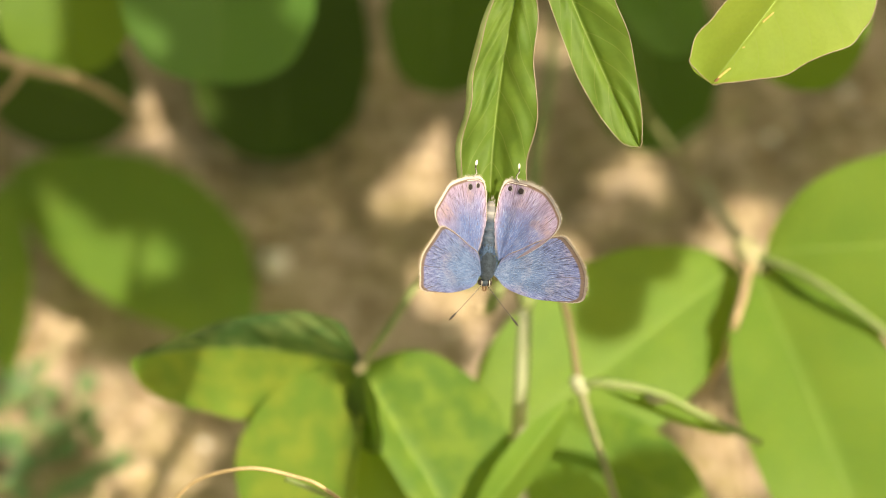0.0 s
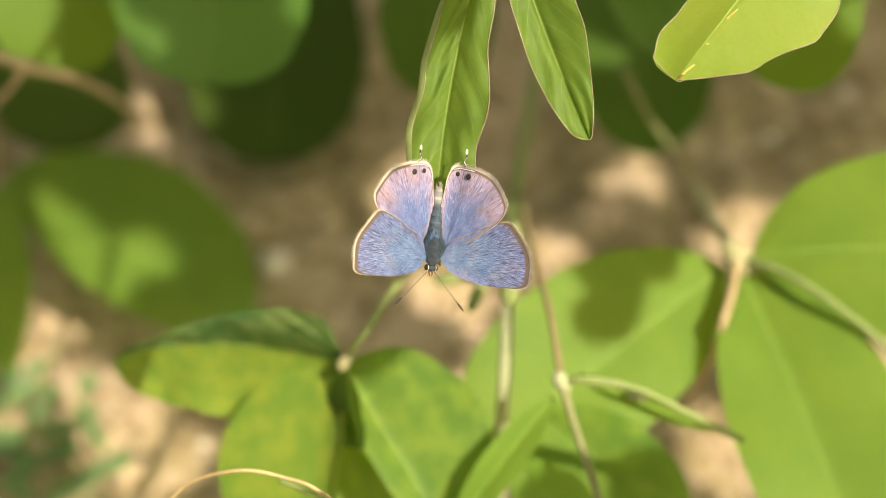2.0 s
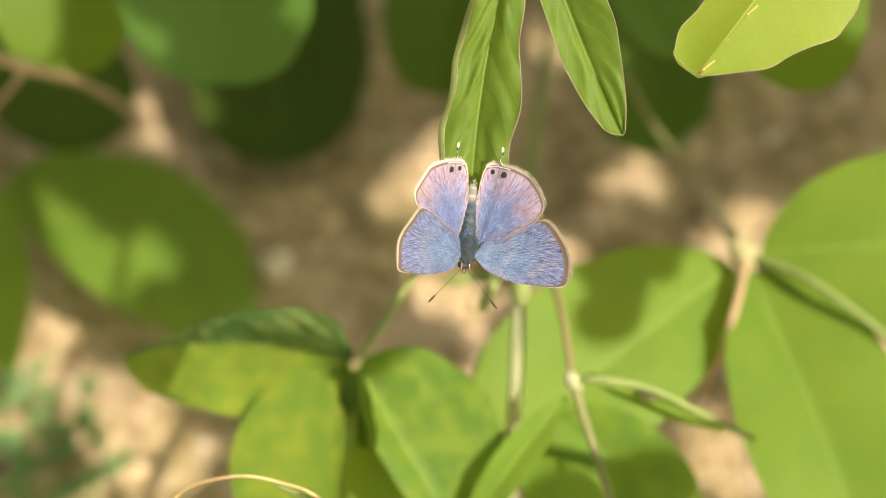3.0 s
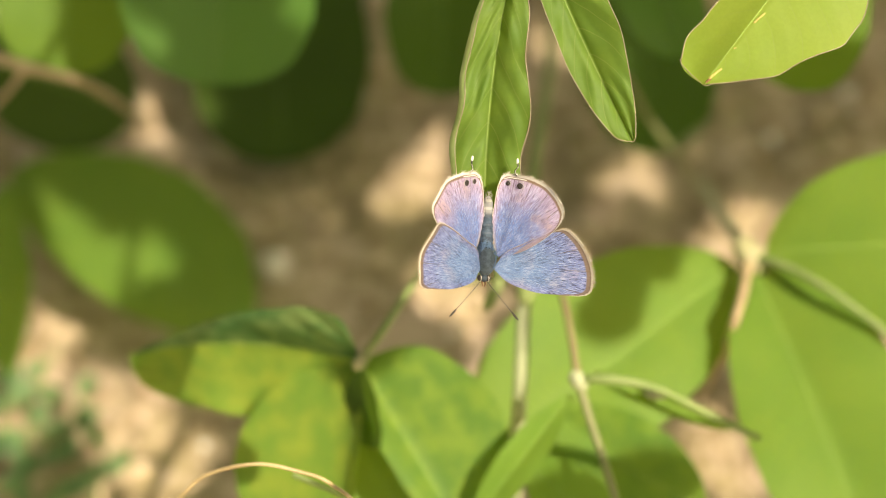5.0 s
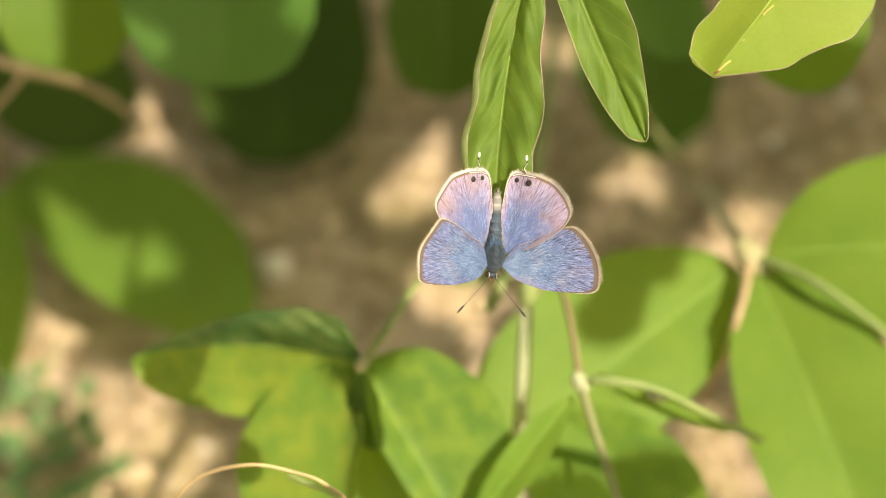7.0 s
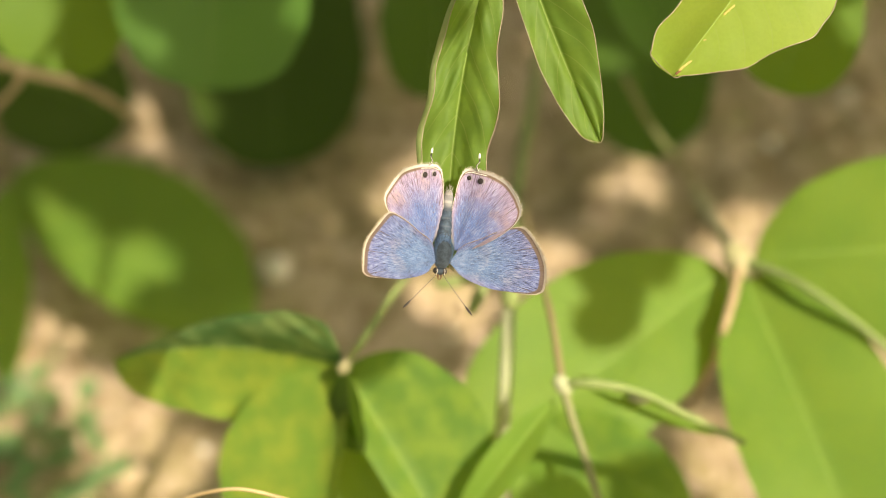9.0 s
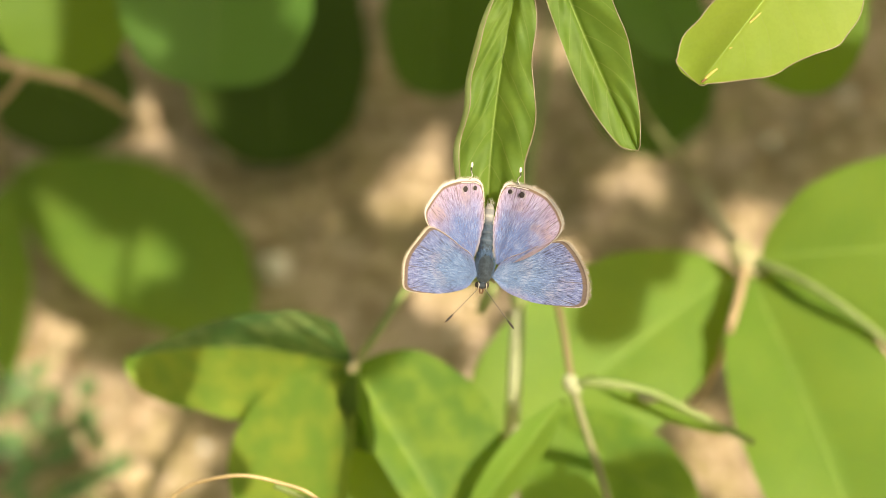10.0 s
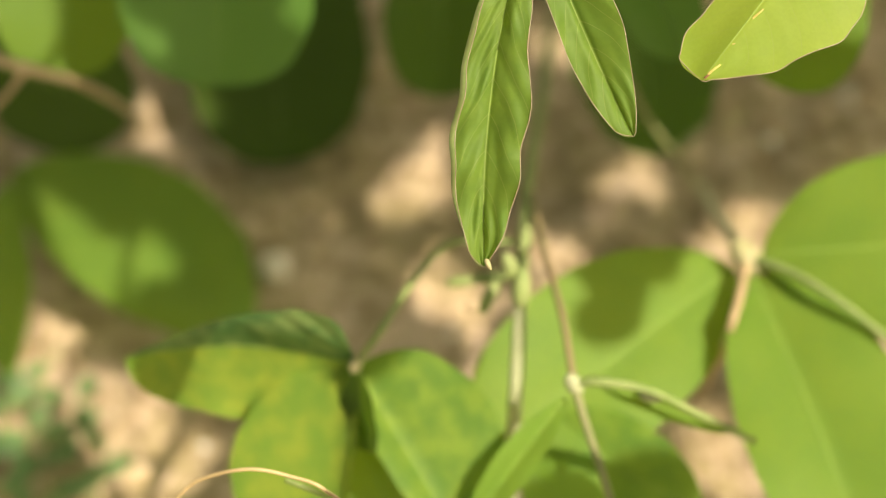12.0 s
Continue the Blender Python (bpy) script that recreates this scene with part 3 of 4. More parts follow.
def big_herb():
    h = thing("broad_trifoliate_herb", (0.0614, 0.6069, 0.0000), "herb with broad sunlit trifoliate green leaves", "plant", "rattlepod herbs")
    n3 = (0.0575, 0.4712, 0.1359)
    part("petiole", tube([(0.0614, 0.6069, 0.0000), (0.0567, 0.5192, 0.0913), (0.0565, 0.4905, 0.1194), n3], 0.0010, 0.0013), HOARY, h)
    part("pulvinus", egg(n3, (0.5000, -0.4596, -0.3857), 0.0090, 0.0026), PALE, h, "pale swollen leaf joint")
    part("stalk", tube([n3, (0.0559, 0.4626, 0.1365), (0.0537, 0.4546, 0.1363), (0.0522, 0.4601, 0.1175), (0.0518, 0.4846, 0.0753), (0.0554, 0.5414, 0.0000)], 0.0010, 0.0006), TAN, h)
    part("stalk", tube([n3, (0.0641, 0.4650, 0.1398), (0.0709, 0.4581, 0.1419), (0.0810, 0.4495, 0.1399), (0.0889, 0.4414, 0.1370)], 0.0009, 0.0008), STEM, h)
    leaf(h, (0.0559, 0.4722, 0.1328), (0.0087, 0.4310, 0.1283), (0.0500, -0.5279, 0.8625), 0.03660, HERB, a=0.6, b=0.42, fold=0.32, cup=0.5, other=0.84, seed=21)
    leaf(h, (0.0581, 0.4683, 0.1374), (0.0789, 0.4041, 0.1253), (0.1000, -0.6428, 0.7660), 0.03610, HERB, a=0.6, b=0.45, fold=0.34, cup=0.5, one=0.80, seed=22)
    leaf(h, (0.0597, 0.4700, 0.1388), (0.1063, 0.4641, 0.1495), (-0.1000, -0.5279, 0.8625), 0.03501, HERB, a=0.6, b=0.45, fold=0.15, seed=23)
    return h


def straw():
    h = thing("dry_tendril", (-0.0507, 0.3686, 0.1868), "dry straw-coloured arching tendril", "tendril")
    part("strand", tube([(-0.0779, 0.4816, 0.0000), (-0.0519, 0.3773, 0.1746), (-0.0443, 0.3731, 0.1907), (-0.0392, 0.3733, 0.1973), (-0.0310, 0.3716, 0.2025), (-0.0238, 0.3706, 0.2017), (-0.0188, 0.3691, 0.2003), (-0.0131, 0.3677, 0.1927), (-0.0054, 0.4831, 0.0000)], 0.0003, 0.0003, 6, 10), STRAW, h)
    part("side_strand", tube([(-0.0259, 0.3823, 0.1853), (-0.0222, 0.3811, 0.1844), (-0.0172, 0.3822, 0.1788), (-0.0100, 0.3861, 0.1624)], 0.0005, 0.0005, 6, 6), STEM, h, "short greenish straw under the arch")
    return h


herb_a = bud_herb()
herb_b = big_herb()
tendril = straw()


# ---- the overhanging shoot: two narrow leaves and a broad one ----
PERCH = Vector((0.0113, 0.3937, 0.2471))


def perch_shoot():
    h = thing("overhanging_shoot", PERCH, "shoot with narrow hanging fresh green leaves", "plant")
    part("petiole", tube([(0.105, 0.560, 0.360), (0.060, 0.520, 0.335), (0.022, 0.470, 0.300), (0.0176, 0.4379, 0.2829), (0.0148, 0.4295, 0.2759)], 0.0013, 0.0008), STEM, h)
    l1 = leaf(h, (0.0148, 0.4292, 0.2769), (0.0063, 0.3848, 0.2370), (-0.0500, -0.6428, 0.7660), 0.01055, FRESH, a=1.6, b=0.92, a2=0.85, b2=0.44, fold=0.22, fold2=1.0, cup=0.36, bulge=0.0011, one=0.86, other=1.19, droop=0.012, bow=0.0027, wave=0.010, waves=5.5,
         quilt=0.00030, crease=0.0003, veins=11, slant=0.17, ragged=0.24, seed=31, nu=130, nv=36, margin=0.00008, rib=0.00014, label="narrow fresh green leaf with a pale midrib and brown edge")
    part("leaf_tip", egg((0.0070, 0.3832, 0.2396), (0.4500, -0.8180, -0.4253), 0.0020, 0.0004, taper=1.2), PALE, l1, "dry whitish curled leaf tip")
    fr, o = BLADES[l1]
    bm = bmesh.new()
    rows = []
    for k in range(61):
        s = 0.22 + 0.70 * k / 60
        w = math.sin(math.pi * k / 60) ** 0.5
        p = blade_point(fr, s, 1.0, o)
        rows.append([bm.verts.new(p + fr[1] * 0.0010 * w * c * (1 + 0.3 * noise.noise(Vector((s * 9, 2, 1)))) - fr[3] * 0.0009 * w * c * c) for c in (0.0, 0.35, 0.7, 1.0)])
    for p, q in zip(rows, rows[1:]):
        for i in range(3):
            bm.faces.new((p[i], p[i + 1], q[i + 1], q[i]))
    part("rolled_edge", bm, STEM, l1, "dull grey-green rolled-down leaf edge")
    leaf(h, (0.0105, 0.4366, 0.2805), (0.0295, 0.3990, 0.2516), (0.1000, -0.6428, 0.7660), 0.00977, FRESH, a=1.0, b=0.85, b2=0.42, fold=0.20, fold2=1.15, cup=0.36, bulge=0.0007, one=0.82, other=1.14, droop=0.012, bow=0.00122, wave=0.008, waves=3.2,
         quilt=0.00007, crease=0.0006, veins=12, slant=0.17, ragged=0.06, seed=32, nu=110, nv=32, margin=0.00007, rib=0.00009, label="narrow fresh green leaf with a hooked tip")
    return h


def lime_shoot():
    h = thing("lime_leaf_shoot", (0.0399, 0.4062, 0.2576), "shoot with a broad sunlit lime-green leaf with yellow scars", "plant")
    part("petiole", tube([(0.108, 0.561, 0.361), (0.095, 0.510, 0.325), (0.0715, 0.4533, 0.2841), (0.0619, 0.4300, 0.2736)], 0.0013, 0.0008), STEM, h)
    l3 = leaf(h, (0.0619, 0.4300, 0.2736), (0.0399, 0.4059, 0.2574), (0.0000, -0.6428, 0.7660), 0.0288, LIME, a=0.9, b=1.12, b2=0.22, one=0.43, dent=0.16, fold=-1.0, fold2=0.10, droop=0.02, wave=0.010, waves=1.6,
              quilt=0.0001, veins=8, ragged=0.10, seed=33.4, nu=70, nv=26, margin=0.00008, rib=0.0002, label="broad lime-green leaf with a blunt tip")
    fr, o = BLADES[l3]
    for name, s0, s1, v, r, mat, label in (("scar", 0.965, 0.90, -0.10, 0.00022, SCAR, "yellow scar along the midrib"), ("scar", 0.66, 0.60, -0.04, 0.00018, SCAR, "yellow scar along the midrib"),
                                           ("scar", 0.80, 0.79, -0.04, 0.00012, SCAR, "yellow fleck"), ("spot", 0.985, 0.960, -0.12, 0.00022, NECROSIS, "small brown spot at the tip")):
        line = [blade_point(fr, s0 + (s1 - s0) * k / 3, v * (1 + 0.3 * k), o) + fr[3] * 0.00005 for k in range(4)]
        part(name, tube(line, r, r * 0.7, 7, 3), mat, l3, label)
    return h


shoot = perch_shoot()
lime = lime_shoot()


# ---- the butterfly: x to its wing, y to the tail end, z up from its back; wings hinge on y ----
U = 3.59e-5
FOREWING = [(-42, 60), (-31, 143), (-18.8, 280), (-14.2, 378), (-10.5, 404), (-1, 399), (9.2, 384), (20.8, 362), (30.5, 339), (33.5, 322), (38, 245), (43, 155), (60, 60)]
HINDWING = [(14, 90), (24, 220), (27.7, 268), (31.2, 303), (36.5, 333), (45.8, 350), (58.4, 358), (69.6, 355), (79.4, 346), (86, 345), (90, 324), (95, 205), (106, 80)]


def outline(table, q):
    for (a0, r0), (a1, r1) in zip(table, table[1:]):
        if q <= a1:
            t = (q - a0) / (a1 - a0)
            return r0 + (r1 - r0) * t
    return table[-1][1]


def smooth_outline(table, q):
    lo, hi = table[0][0], table[-1][0]
    return sum(outline(table, min(max(q + d, lo), hi)) for d in (-1.4, -0.7, 0, 0.7, 1.4)) / 5


def wing_point(table, root, side, u, v, lift):
    lo, hi = table[0][0], table[-1][0]
    q = lo + (hi - lo) * v
    r = smooth_outline(table, q) * u * U
    z = lift + 0.00025 * math.sin(v * 23) * u + 0.0006 * u * u
    return Vector((side * (root[0] * U + 1.08 * r * math.cos(radians(q))), root[1] * U + 1.05 * r * math.sin(radians(q)), z))


def wing(name, root_thing, table, root, side, lift, material, label):
    bm = bmesh.new()
    layer = bm.loops.layers.uv.new("UVMap")
    nu, nv, thick = 22, 60, 0.00006
    uvs = {}
    sheets = []
    for dz in (thick / 2, -thick / 2):
        grid = []
        for i in range(nu + 1):
            u = 0.02 + 0.98 * i / nu
            row = []
            for j in range(nv + 1):
                vert = bm.verts.new(wing_point(table, root, side, u, j / nv, lift + dz))
                lo, hi = 0.24 * nv, 0.8 * nv
                outer = 1.0 if name == "hindwing" or j > lo else 0.9 + 0.1 * max(0, j / lo - 0.4)
                uvs[vert] = (u * outer, j / nv)
                row.append(vert)
            grid.append(row)
        sheets.append(grid)
    for k, grid in enumerate(sheets):
        for a, b in zip(grid, grid[1:]):
            for j in range(nv):
                q = (a[j], a[j + 1], b[j + 1], b[j])
                bm.faces.new(q if (k == 0) == (side < 0) else q[::-1])
    for j in range(nv):
        a, b = sheets[0][-1], sheets[1][-1]
        bm.faces.new((a[j], a[j + 1], b[j + 1], b[j]))
    for f in bm.faces:
        for loop in f.loops:
            loop[layer].uv = uvs[loop.vert]
    ob = part(name, bm, material, root_thing, label)
    # fringe of fine hairs on the outer margin
    rng = random.Random(name + str(side))
    fr = bmesh.new()
    lo, hi = (0.34, 0.80) if name == "forewing" else (0.20, 0.86)
    for k in range(420):
        v = rng.uniform(lo, hi)
        p = wing_point(table, root, side, 0.985, v, lift)
        q = wing_point(table, root, side, rng.uniform(1.015, 1.04), v + rng.uniform(-0.004, 0.004), lift + rng.uniform(-0.0001, 0.0002))
        w = (wing_point(table, root, side, 0.985, v + 0.0022, lift) - p)
        fr.faces.new([fr.verts.new(c) for c in (p, p + w, q)])
    tagged(part("fringe", fr, FRINGE if name == "hindwing" else DUN_FRINGE, ob, "pale hair fringe"), kind="stuff")
    if name == "hindwing":
        soft = bmesh.new()
        for k in range(320):
            u = rng.uniform(0.25, 0.98)
            p = wing_point(table, root, side, u, 0.985, lift)
            q = p + Vector((-side * rng.uniform(0.0002, 0.0007), rng.uniform(0.0004, 0.0011), rng.uniform(0.0, 0.0003)))
            w = Vector((0.00002, 0.00002, 0))
            soft.faces.new([soft.verts.new(c) for c in (p - w, p + w, q)])
        tagged(part("inner_fringe", soft, DUN_FRINGE, ob, "soft tan hairs along the inner margin"), kind="stuff")
        for v, rr, s in ((0.655, 0.875, 12), (0.765, 0.885, 9.5)):
            c = wing_point(table, root, side, rr, v, lift + 0.00012)
            part("eyespot", egg(c, (0, 0, 1), 0.00012, s * U * 1.12, rings=5), INK, ob, "round black eyespot")
            part("halo", tube([c + Vector((side * 1.5 * s * math.cos(q), 1.5 * s * math.sin(q), 2)) * U for q in (-1.0, -0.3, 0.4, 1.1, 1.8)], 1.3 * U, 1.3 * U, 5, 4), PALE_FUR, ob, "pale crescent beside the eyespot")
        c0 = wing_point(table, root, side, 0.985, 0.70, lift + 0.0001)
        t = [c0, c0 + Vector((-side * 8, 20, 10)) * U, c0 + Vector((side * 6, 40, 16)) * U, c0 + Vector((side * 3, 60, 14)) * U]
        part("tail", tube(t, 3.2 * U, 2.6 * U, 6, 5), INK, ob, "thread-like dark tail")
        part("tail_line", tube([q + Vector((side * 2.4, 0, 2.0)) * U for q in t[:3]], 1.6 * U, 1.2 * U, 5, 5), WHITE, ob, "white line along the tail")
        part("tail_tip", egg(c0 + Vector((side * 2.5, 63, 14)) * U, (0, 1, 0.1), 27 * U, 5.2 * U), WHITE, ob, "white tail tip")
        band = [wing_point(table, root, side, 0.955, v, lift + 0.0001) for v in (0.62, 0.67, 0.71, 0.76, 0.80)]
        part("lunule_line", tube(band, 2.2 * U, 1.6 * U, 5, 4), WHITE, ob, "white line along the margin")
    return ob


def hairs(center, radii, n, length, material, parent, label, seed, down, low=-0.1, high=1.0):
    """Fine hairs lying back over an ellipsoid."""
    rng = random.Random(seed)
    bm = bmesh.new()
    for _ in range(n):
        a, b = rng.uniform(0, 6.283), rng.uniform(low, high)
        c = math.sqrt(max(0, 1 - b * b))
        nrm = Vector((c * math.cos(a), c * math.sin(a), b))
        p = Vector(center) + Vector((nrm.x * radii[0], nrm.y * radii[1], nrm.z * radii[2]))
        q = p + (nrm * 0.45 + Vector(down) + Vector((rng.uniform(-0.3, 0.3), rng.uniform(-0.3, 0.3), 0))).normalized() * length * rng.uniform(0.6, 1.2)
        w = nrm.cross(q - p).normalized() * length * 0.05
        bm.faces.new([bm.verts.new(e) for e in (p - w, p + w, q)])
    tagged(part("fur", bm, material, parent, label), kind="stuff")


def butterfly():
    h = thing("butterfly", (0, 0, 0), "blue and lilac butterfly with tailed wings basking on a leaf", "butterfly")
    wings = []
    for side in (1, -1):
        wings.append(wing("hindwing", h, HINDWING, (52, 11), side, -0.0005, HIND, "lilac-pink hindwing with black eyespots"))
        wings.append(wing("forewing", h, FOREWING, (41, -38), side, 0.0006, FORE, "violet-blue forewing with brown border"))
    part("thorax", egg((0, -8 * U, 0.0008), (0, 1, 0), 122 * U, 40 * U), SLATE, h, "dark slate thorax")
    hairs((0, -8 * U, 0.0008), (40 * U, 62 * U, 40 * U), 420, 0.0006, SLATE, h, "short dark thorax hairs", 5, (0, 0.9, 0), 0.6, 1.0)
    hairs((0, -4 * U, 0.0007), (42 * U, 66 * U, 40 * U), 900, 0.0011, FUR, h, "long blue-grey hairs along the thorax sides", 8, (0, 1.1, 0), -0.1, 0.62)
    bm = bmesh.new()
    rings = [Vector((0, (40 + 6.1 * k) * U, 0.0001)) for k in range(39)]
    loops = []
    for k, c in enumerate(rings):
        r = (34 - 0.34 * k) * (1 - 0.045 * math.cos(2 * math.pi * k / 5)) * math.sqrt(max(0.02, 1 - max(0, k - 32) ** 2 / 40)) * U
        loops.append([bm.verts.new(c + Vector((r * math.cos(q), 0, r * math.sin(q)))) for q in (2 * math.pi * i / 16 for i in range(16))])
    for p, q in zip(loops, loops[1:]):
        for i in range(16):
            bm.faces.new((p[i], p[(i + 1) % 16], q[(i + 1) % 16], q[i]))
    bm.faces.new(loops[-1])
    ab = part("abdomen", bm, ABDOMEN, h, "ringed blue-grey abdomen")
    hairs((0, 252 * U, 0.0001), (18 * U, 34 * U, 18 * U), 130, 0.0006, PALE_FUR, ab, "pale hairs at the tail end", 6, (0, 1.0, 0))
    hairs((0, 140 * U, 0.0001), (26 * U, 110 * U, 26 * U), 300, 0.0005, SLATE, ab, "short grey hairs", 7, (0, 1.0, 0))
    head = part("head", egg((0, -78 * U, 0.0001), (0, 1, 0), 36 * U, 20 * U), SLATE, h)
    for side in (1, -1):
        part("eye", egg((side * 17 * U, -79 * U, 0.0002), (0.2 * side, 1, 0), 28 * U, 14 * U), INK, head, "black compound eye")
        part("eye_ring", tube([Vector((side * 17, -82 + 13 * math.sin(q), 14 + 14 * math.cos(q))) * U for q in (-2, -1, 0, 1, 2)], 1.2 * U, 1.2 * U, 5, 4), WHITE, head, "white ring of scales")
        part("palp", tube([Vector((side * 6, -92, 2)) * U, Vector((side * 7, -104, 8)) * U, Vector((side * 3, -116, 6)) * U], 4.5 * U, 2.4 * U, 6, 4), NECROSIS, head, "brownish palp")
        a0, a1 = Vector((side * 14, -94, 8)), Vector((side * 146, -246, 46))
        ant = part("antenna", tube([a0 * U, a0.lerp(a1, 0.5) * U + Vector((side * 1, -2, 0)) * U, a0.lerp(a1, 0.86) * U], 1.4 * U, 1.4 * U, 6, 8), INK, h, "thin black and white ringed antenna")
        club = a0.lerp(a1, 0.92)
        part("club", egg(club * U, a1 - a0, 50 * U, 4.6 * U), INK, ant, "dark brown club")
        for k in range(12):
            c = a0.lerp(a1, 0.06 + 0.066 * k)
            part("ring", egg(c * U + Vector((side * 0.6, -1, 0)) * U * math.sin(math.pi * k / 13) * 2, a1 - a0, 4.0 * U, 2.0 * U, rings=4, sides=7), PALE_FUR, ant)
        for k, (fx, fy) in enumerate(((34, -72), (48, -10), (40, 40))):
            part("leg", tube([Vector((side * 14, fy * 0.6, -30)) * U, Vector((side * fx * 1.1, fy * 0.9, -26)) * U, Vector((side * fx, fy * 1.2, -62)) * U], 3 * U, 2 * U, 5, 4), PALE_FUR, h)
    return h, wings


fly, fly_wings = butterfly()


# ---- shade: an unseen shrub crown added above, gaps set where sun should fall ----
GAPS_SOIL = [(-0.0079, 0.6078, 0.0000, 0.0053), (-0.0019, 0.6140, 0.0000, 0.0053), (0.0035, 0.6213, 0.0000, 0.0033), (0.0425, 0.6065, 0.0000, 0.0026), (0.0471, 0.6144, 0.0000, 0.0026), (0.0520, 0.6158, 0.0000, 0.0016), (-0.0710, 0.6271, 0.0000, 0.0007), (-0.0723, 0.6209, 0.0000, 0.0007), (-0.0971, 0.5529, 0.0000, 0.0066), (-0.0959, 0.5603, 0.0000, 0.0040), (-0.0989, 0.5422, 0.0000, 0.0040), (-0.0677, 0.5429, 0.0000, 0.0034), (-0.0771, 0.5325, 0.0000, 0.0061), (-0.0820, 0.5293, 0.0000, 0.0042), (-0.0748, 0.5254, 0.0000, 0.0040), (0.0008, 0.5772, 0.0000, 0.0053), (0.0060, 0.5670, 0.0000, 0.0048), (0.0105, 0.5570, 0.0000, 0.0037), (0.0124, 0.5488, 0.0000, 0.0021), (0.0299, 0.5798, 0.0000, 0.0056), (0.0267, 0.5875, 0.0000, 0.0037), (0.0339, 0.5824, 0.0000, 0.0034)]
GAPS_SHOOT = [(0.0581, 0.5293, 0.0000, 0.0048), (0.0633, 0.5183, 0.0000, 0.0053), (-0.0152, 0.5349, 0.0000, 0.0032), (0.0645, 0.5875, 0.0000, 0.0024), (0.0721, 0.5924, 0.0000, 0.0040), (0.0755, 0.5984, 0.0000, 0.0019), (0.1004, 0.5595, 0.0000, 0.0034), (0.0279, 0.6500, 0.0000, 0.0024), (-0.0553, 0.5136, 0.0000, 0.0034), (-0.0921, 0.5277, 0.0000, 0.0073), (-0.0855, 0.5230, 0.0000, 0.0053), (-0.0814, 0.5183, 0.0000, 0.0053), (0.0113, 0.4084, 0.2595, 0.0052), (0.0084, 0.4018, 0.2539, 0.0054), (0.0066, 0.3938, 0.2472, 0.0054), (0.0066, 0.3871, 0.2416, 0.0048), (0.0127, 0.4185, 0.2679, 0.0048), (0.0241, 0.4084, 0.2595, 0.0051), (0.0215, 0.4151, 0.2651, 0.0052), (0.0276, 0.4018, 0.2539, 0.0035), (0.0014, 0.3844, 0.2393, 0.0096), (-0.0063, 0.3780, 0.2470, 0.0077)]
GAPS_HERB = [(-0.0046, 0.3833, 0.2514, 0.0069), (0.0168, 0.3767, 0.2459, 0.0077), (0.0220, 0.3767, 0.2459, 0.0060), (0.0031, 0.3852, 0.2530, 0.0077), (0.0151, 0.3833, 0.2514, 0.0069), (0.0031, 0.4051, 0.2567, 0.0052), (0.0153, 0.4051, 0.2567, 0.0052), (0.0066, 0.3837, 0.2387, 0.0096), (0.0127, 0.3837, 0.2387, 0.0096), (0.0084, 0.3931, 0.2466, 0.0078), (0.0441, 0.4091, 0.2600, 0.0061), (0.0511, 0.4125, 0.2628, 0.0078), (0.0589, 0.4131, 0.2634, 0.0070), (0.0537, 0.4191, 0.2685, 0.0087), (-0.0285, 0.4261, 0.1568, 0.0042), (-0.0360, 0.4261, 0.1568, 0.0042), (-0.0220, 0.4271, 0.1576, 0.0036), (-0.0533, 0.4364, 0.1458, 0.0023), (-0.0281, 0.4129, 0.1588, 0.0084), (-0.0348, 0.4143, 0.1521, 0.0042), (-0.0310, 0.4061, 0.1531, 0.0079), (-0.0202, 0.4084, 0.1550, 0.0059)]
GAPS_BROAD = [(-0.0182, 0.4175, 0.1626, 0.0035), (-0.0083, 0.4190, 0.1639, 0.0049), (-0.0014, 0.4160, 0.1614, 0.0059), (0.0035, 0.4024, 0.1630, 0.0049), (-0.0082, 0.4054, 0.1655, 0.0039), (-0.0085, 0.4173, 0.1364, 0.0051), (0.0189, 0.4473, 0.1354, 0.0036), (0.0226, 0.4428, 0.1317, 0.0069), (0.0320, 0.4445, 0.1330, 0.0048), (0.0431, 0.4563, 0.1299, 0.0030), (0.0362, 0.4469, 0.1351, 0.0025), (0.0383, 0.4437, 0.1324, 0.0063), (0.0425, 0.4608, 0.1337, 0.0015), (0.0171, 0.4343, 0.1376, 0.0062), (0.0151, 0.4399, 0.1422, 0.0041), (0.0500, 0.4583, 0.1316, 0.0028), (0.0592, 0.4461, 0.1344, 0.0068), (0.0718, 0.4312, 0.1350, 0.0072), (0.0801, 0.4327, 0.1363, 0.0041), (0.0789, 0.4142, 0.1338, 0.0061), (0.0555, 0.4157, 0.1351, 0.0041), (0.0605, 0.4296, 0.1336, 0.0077)]
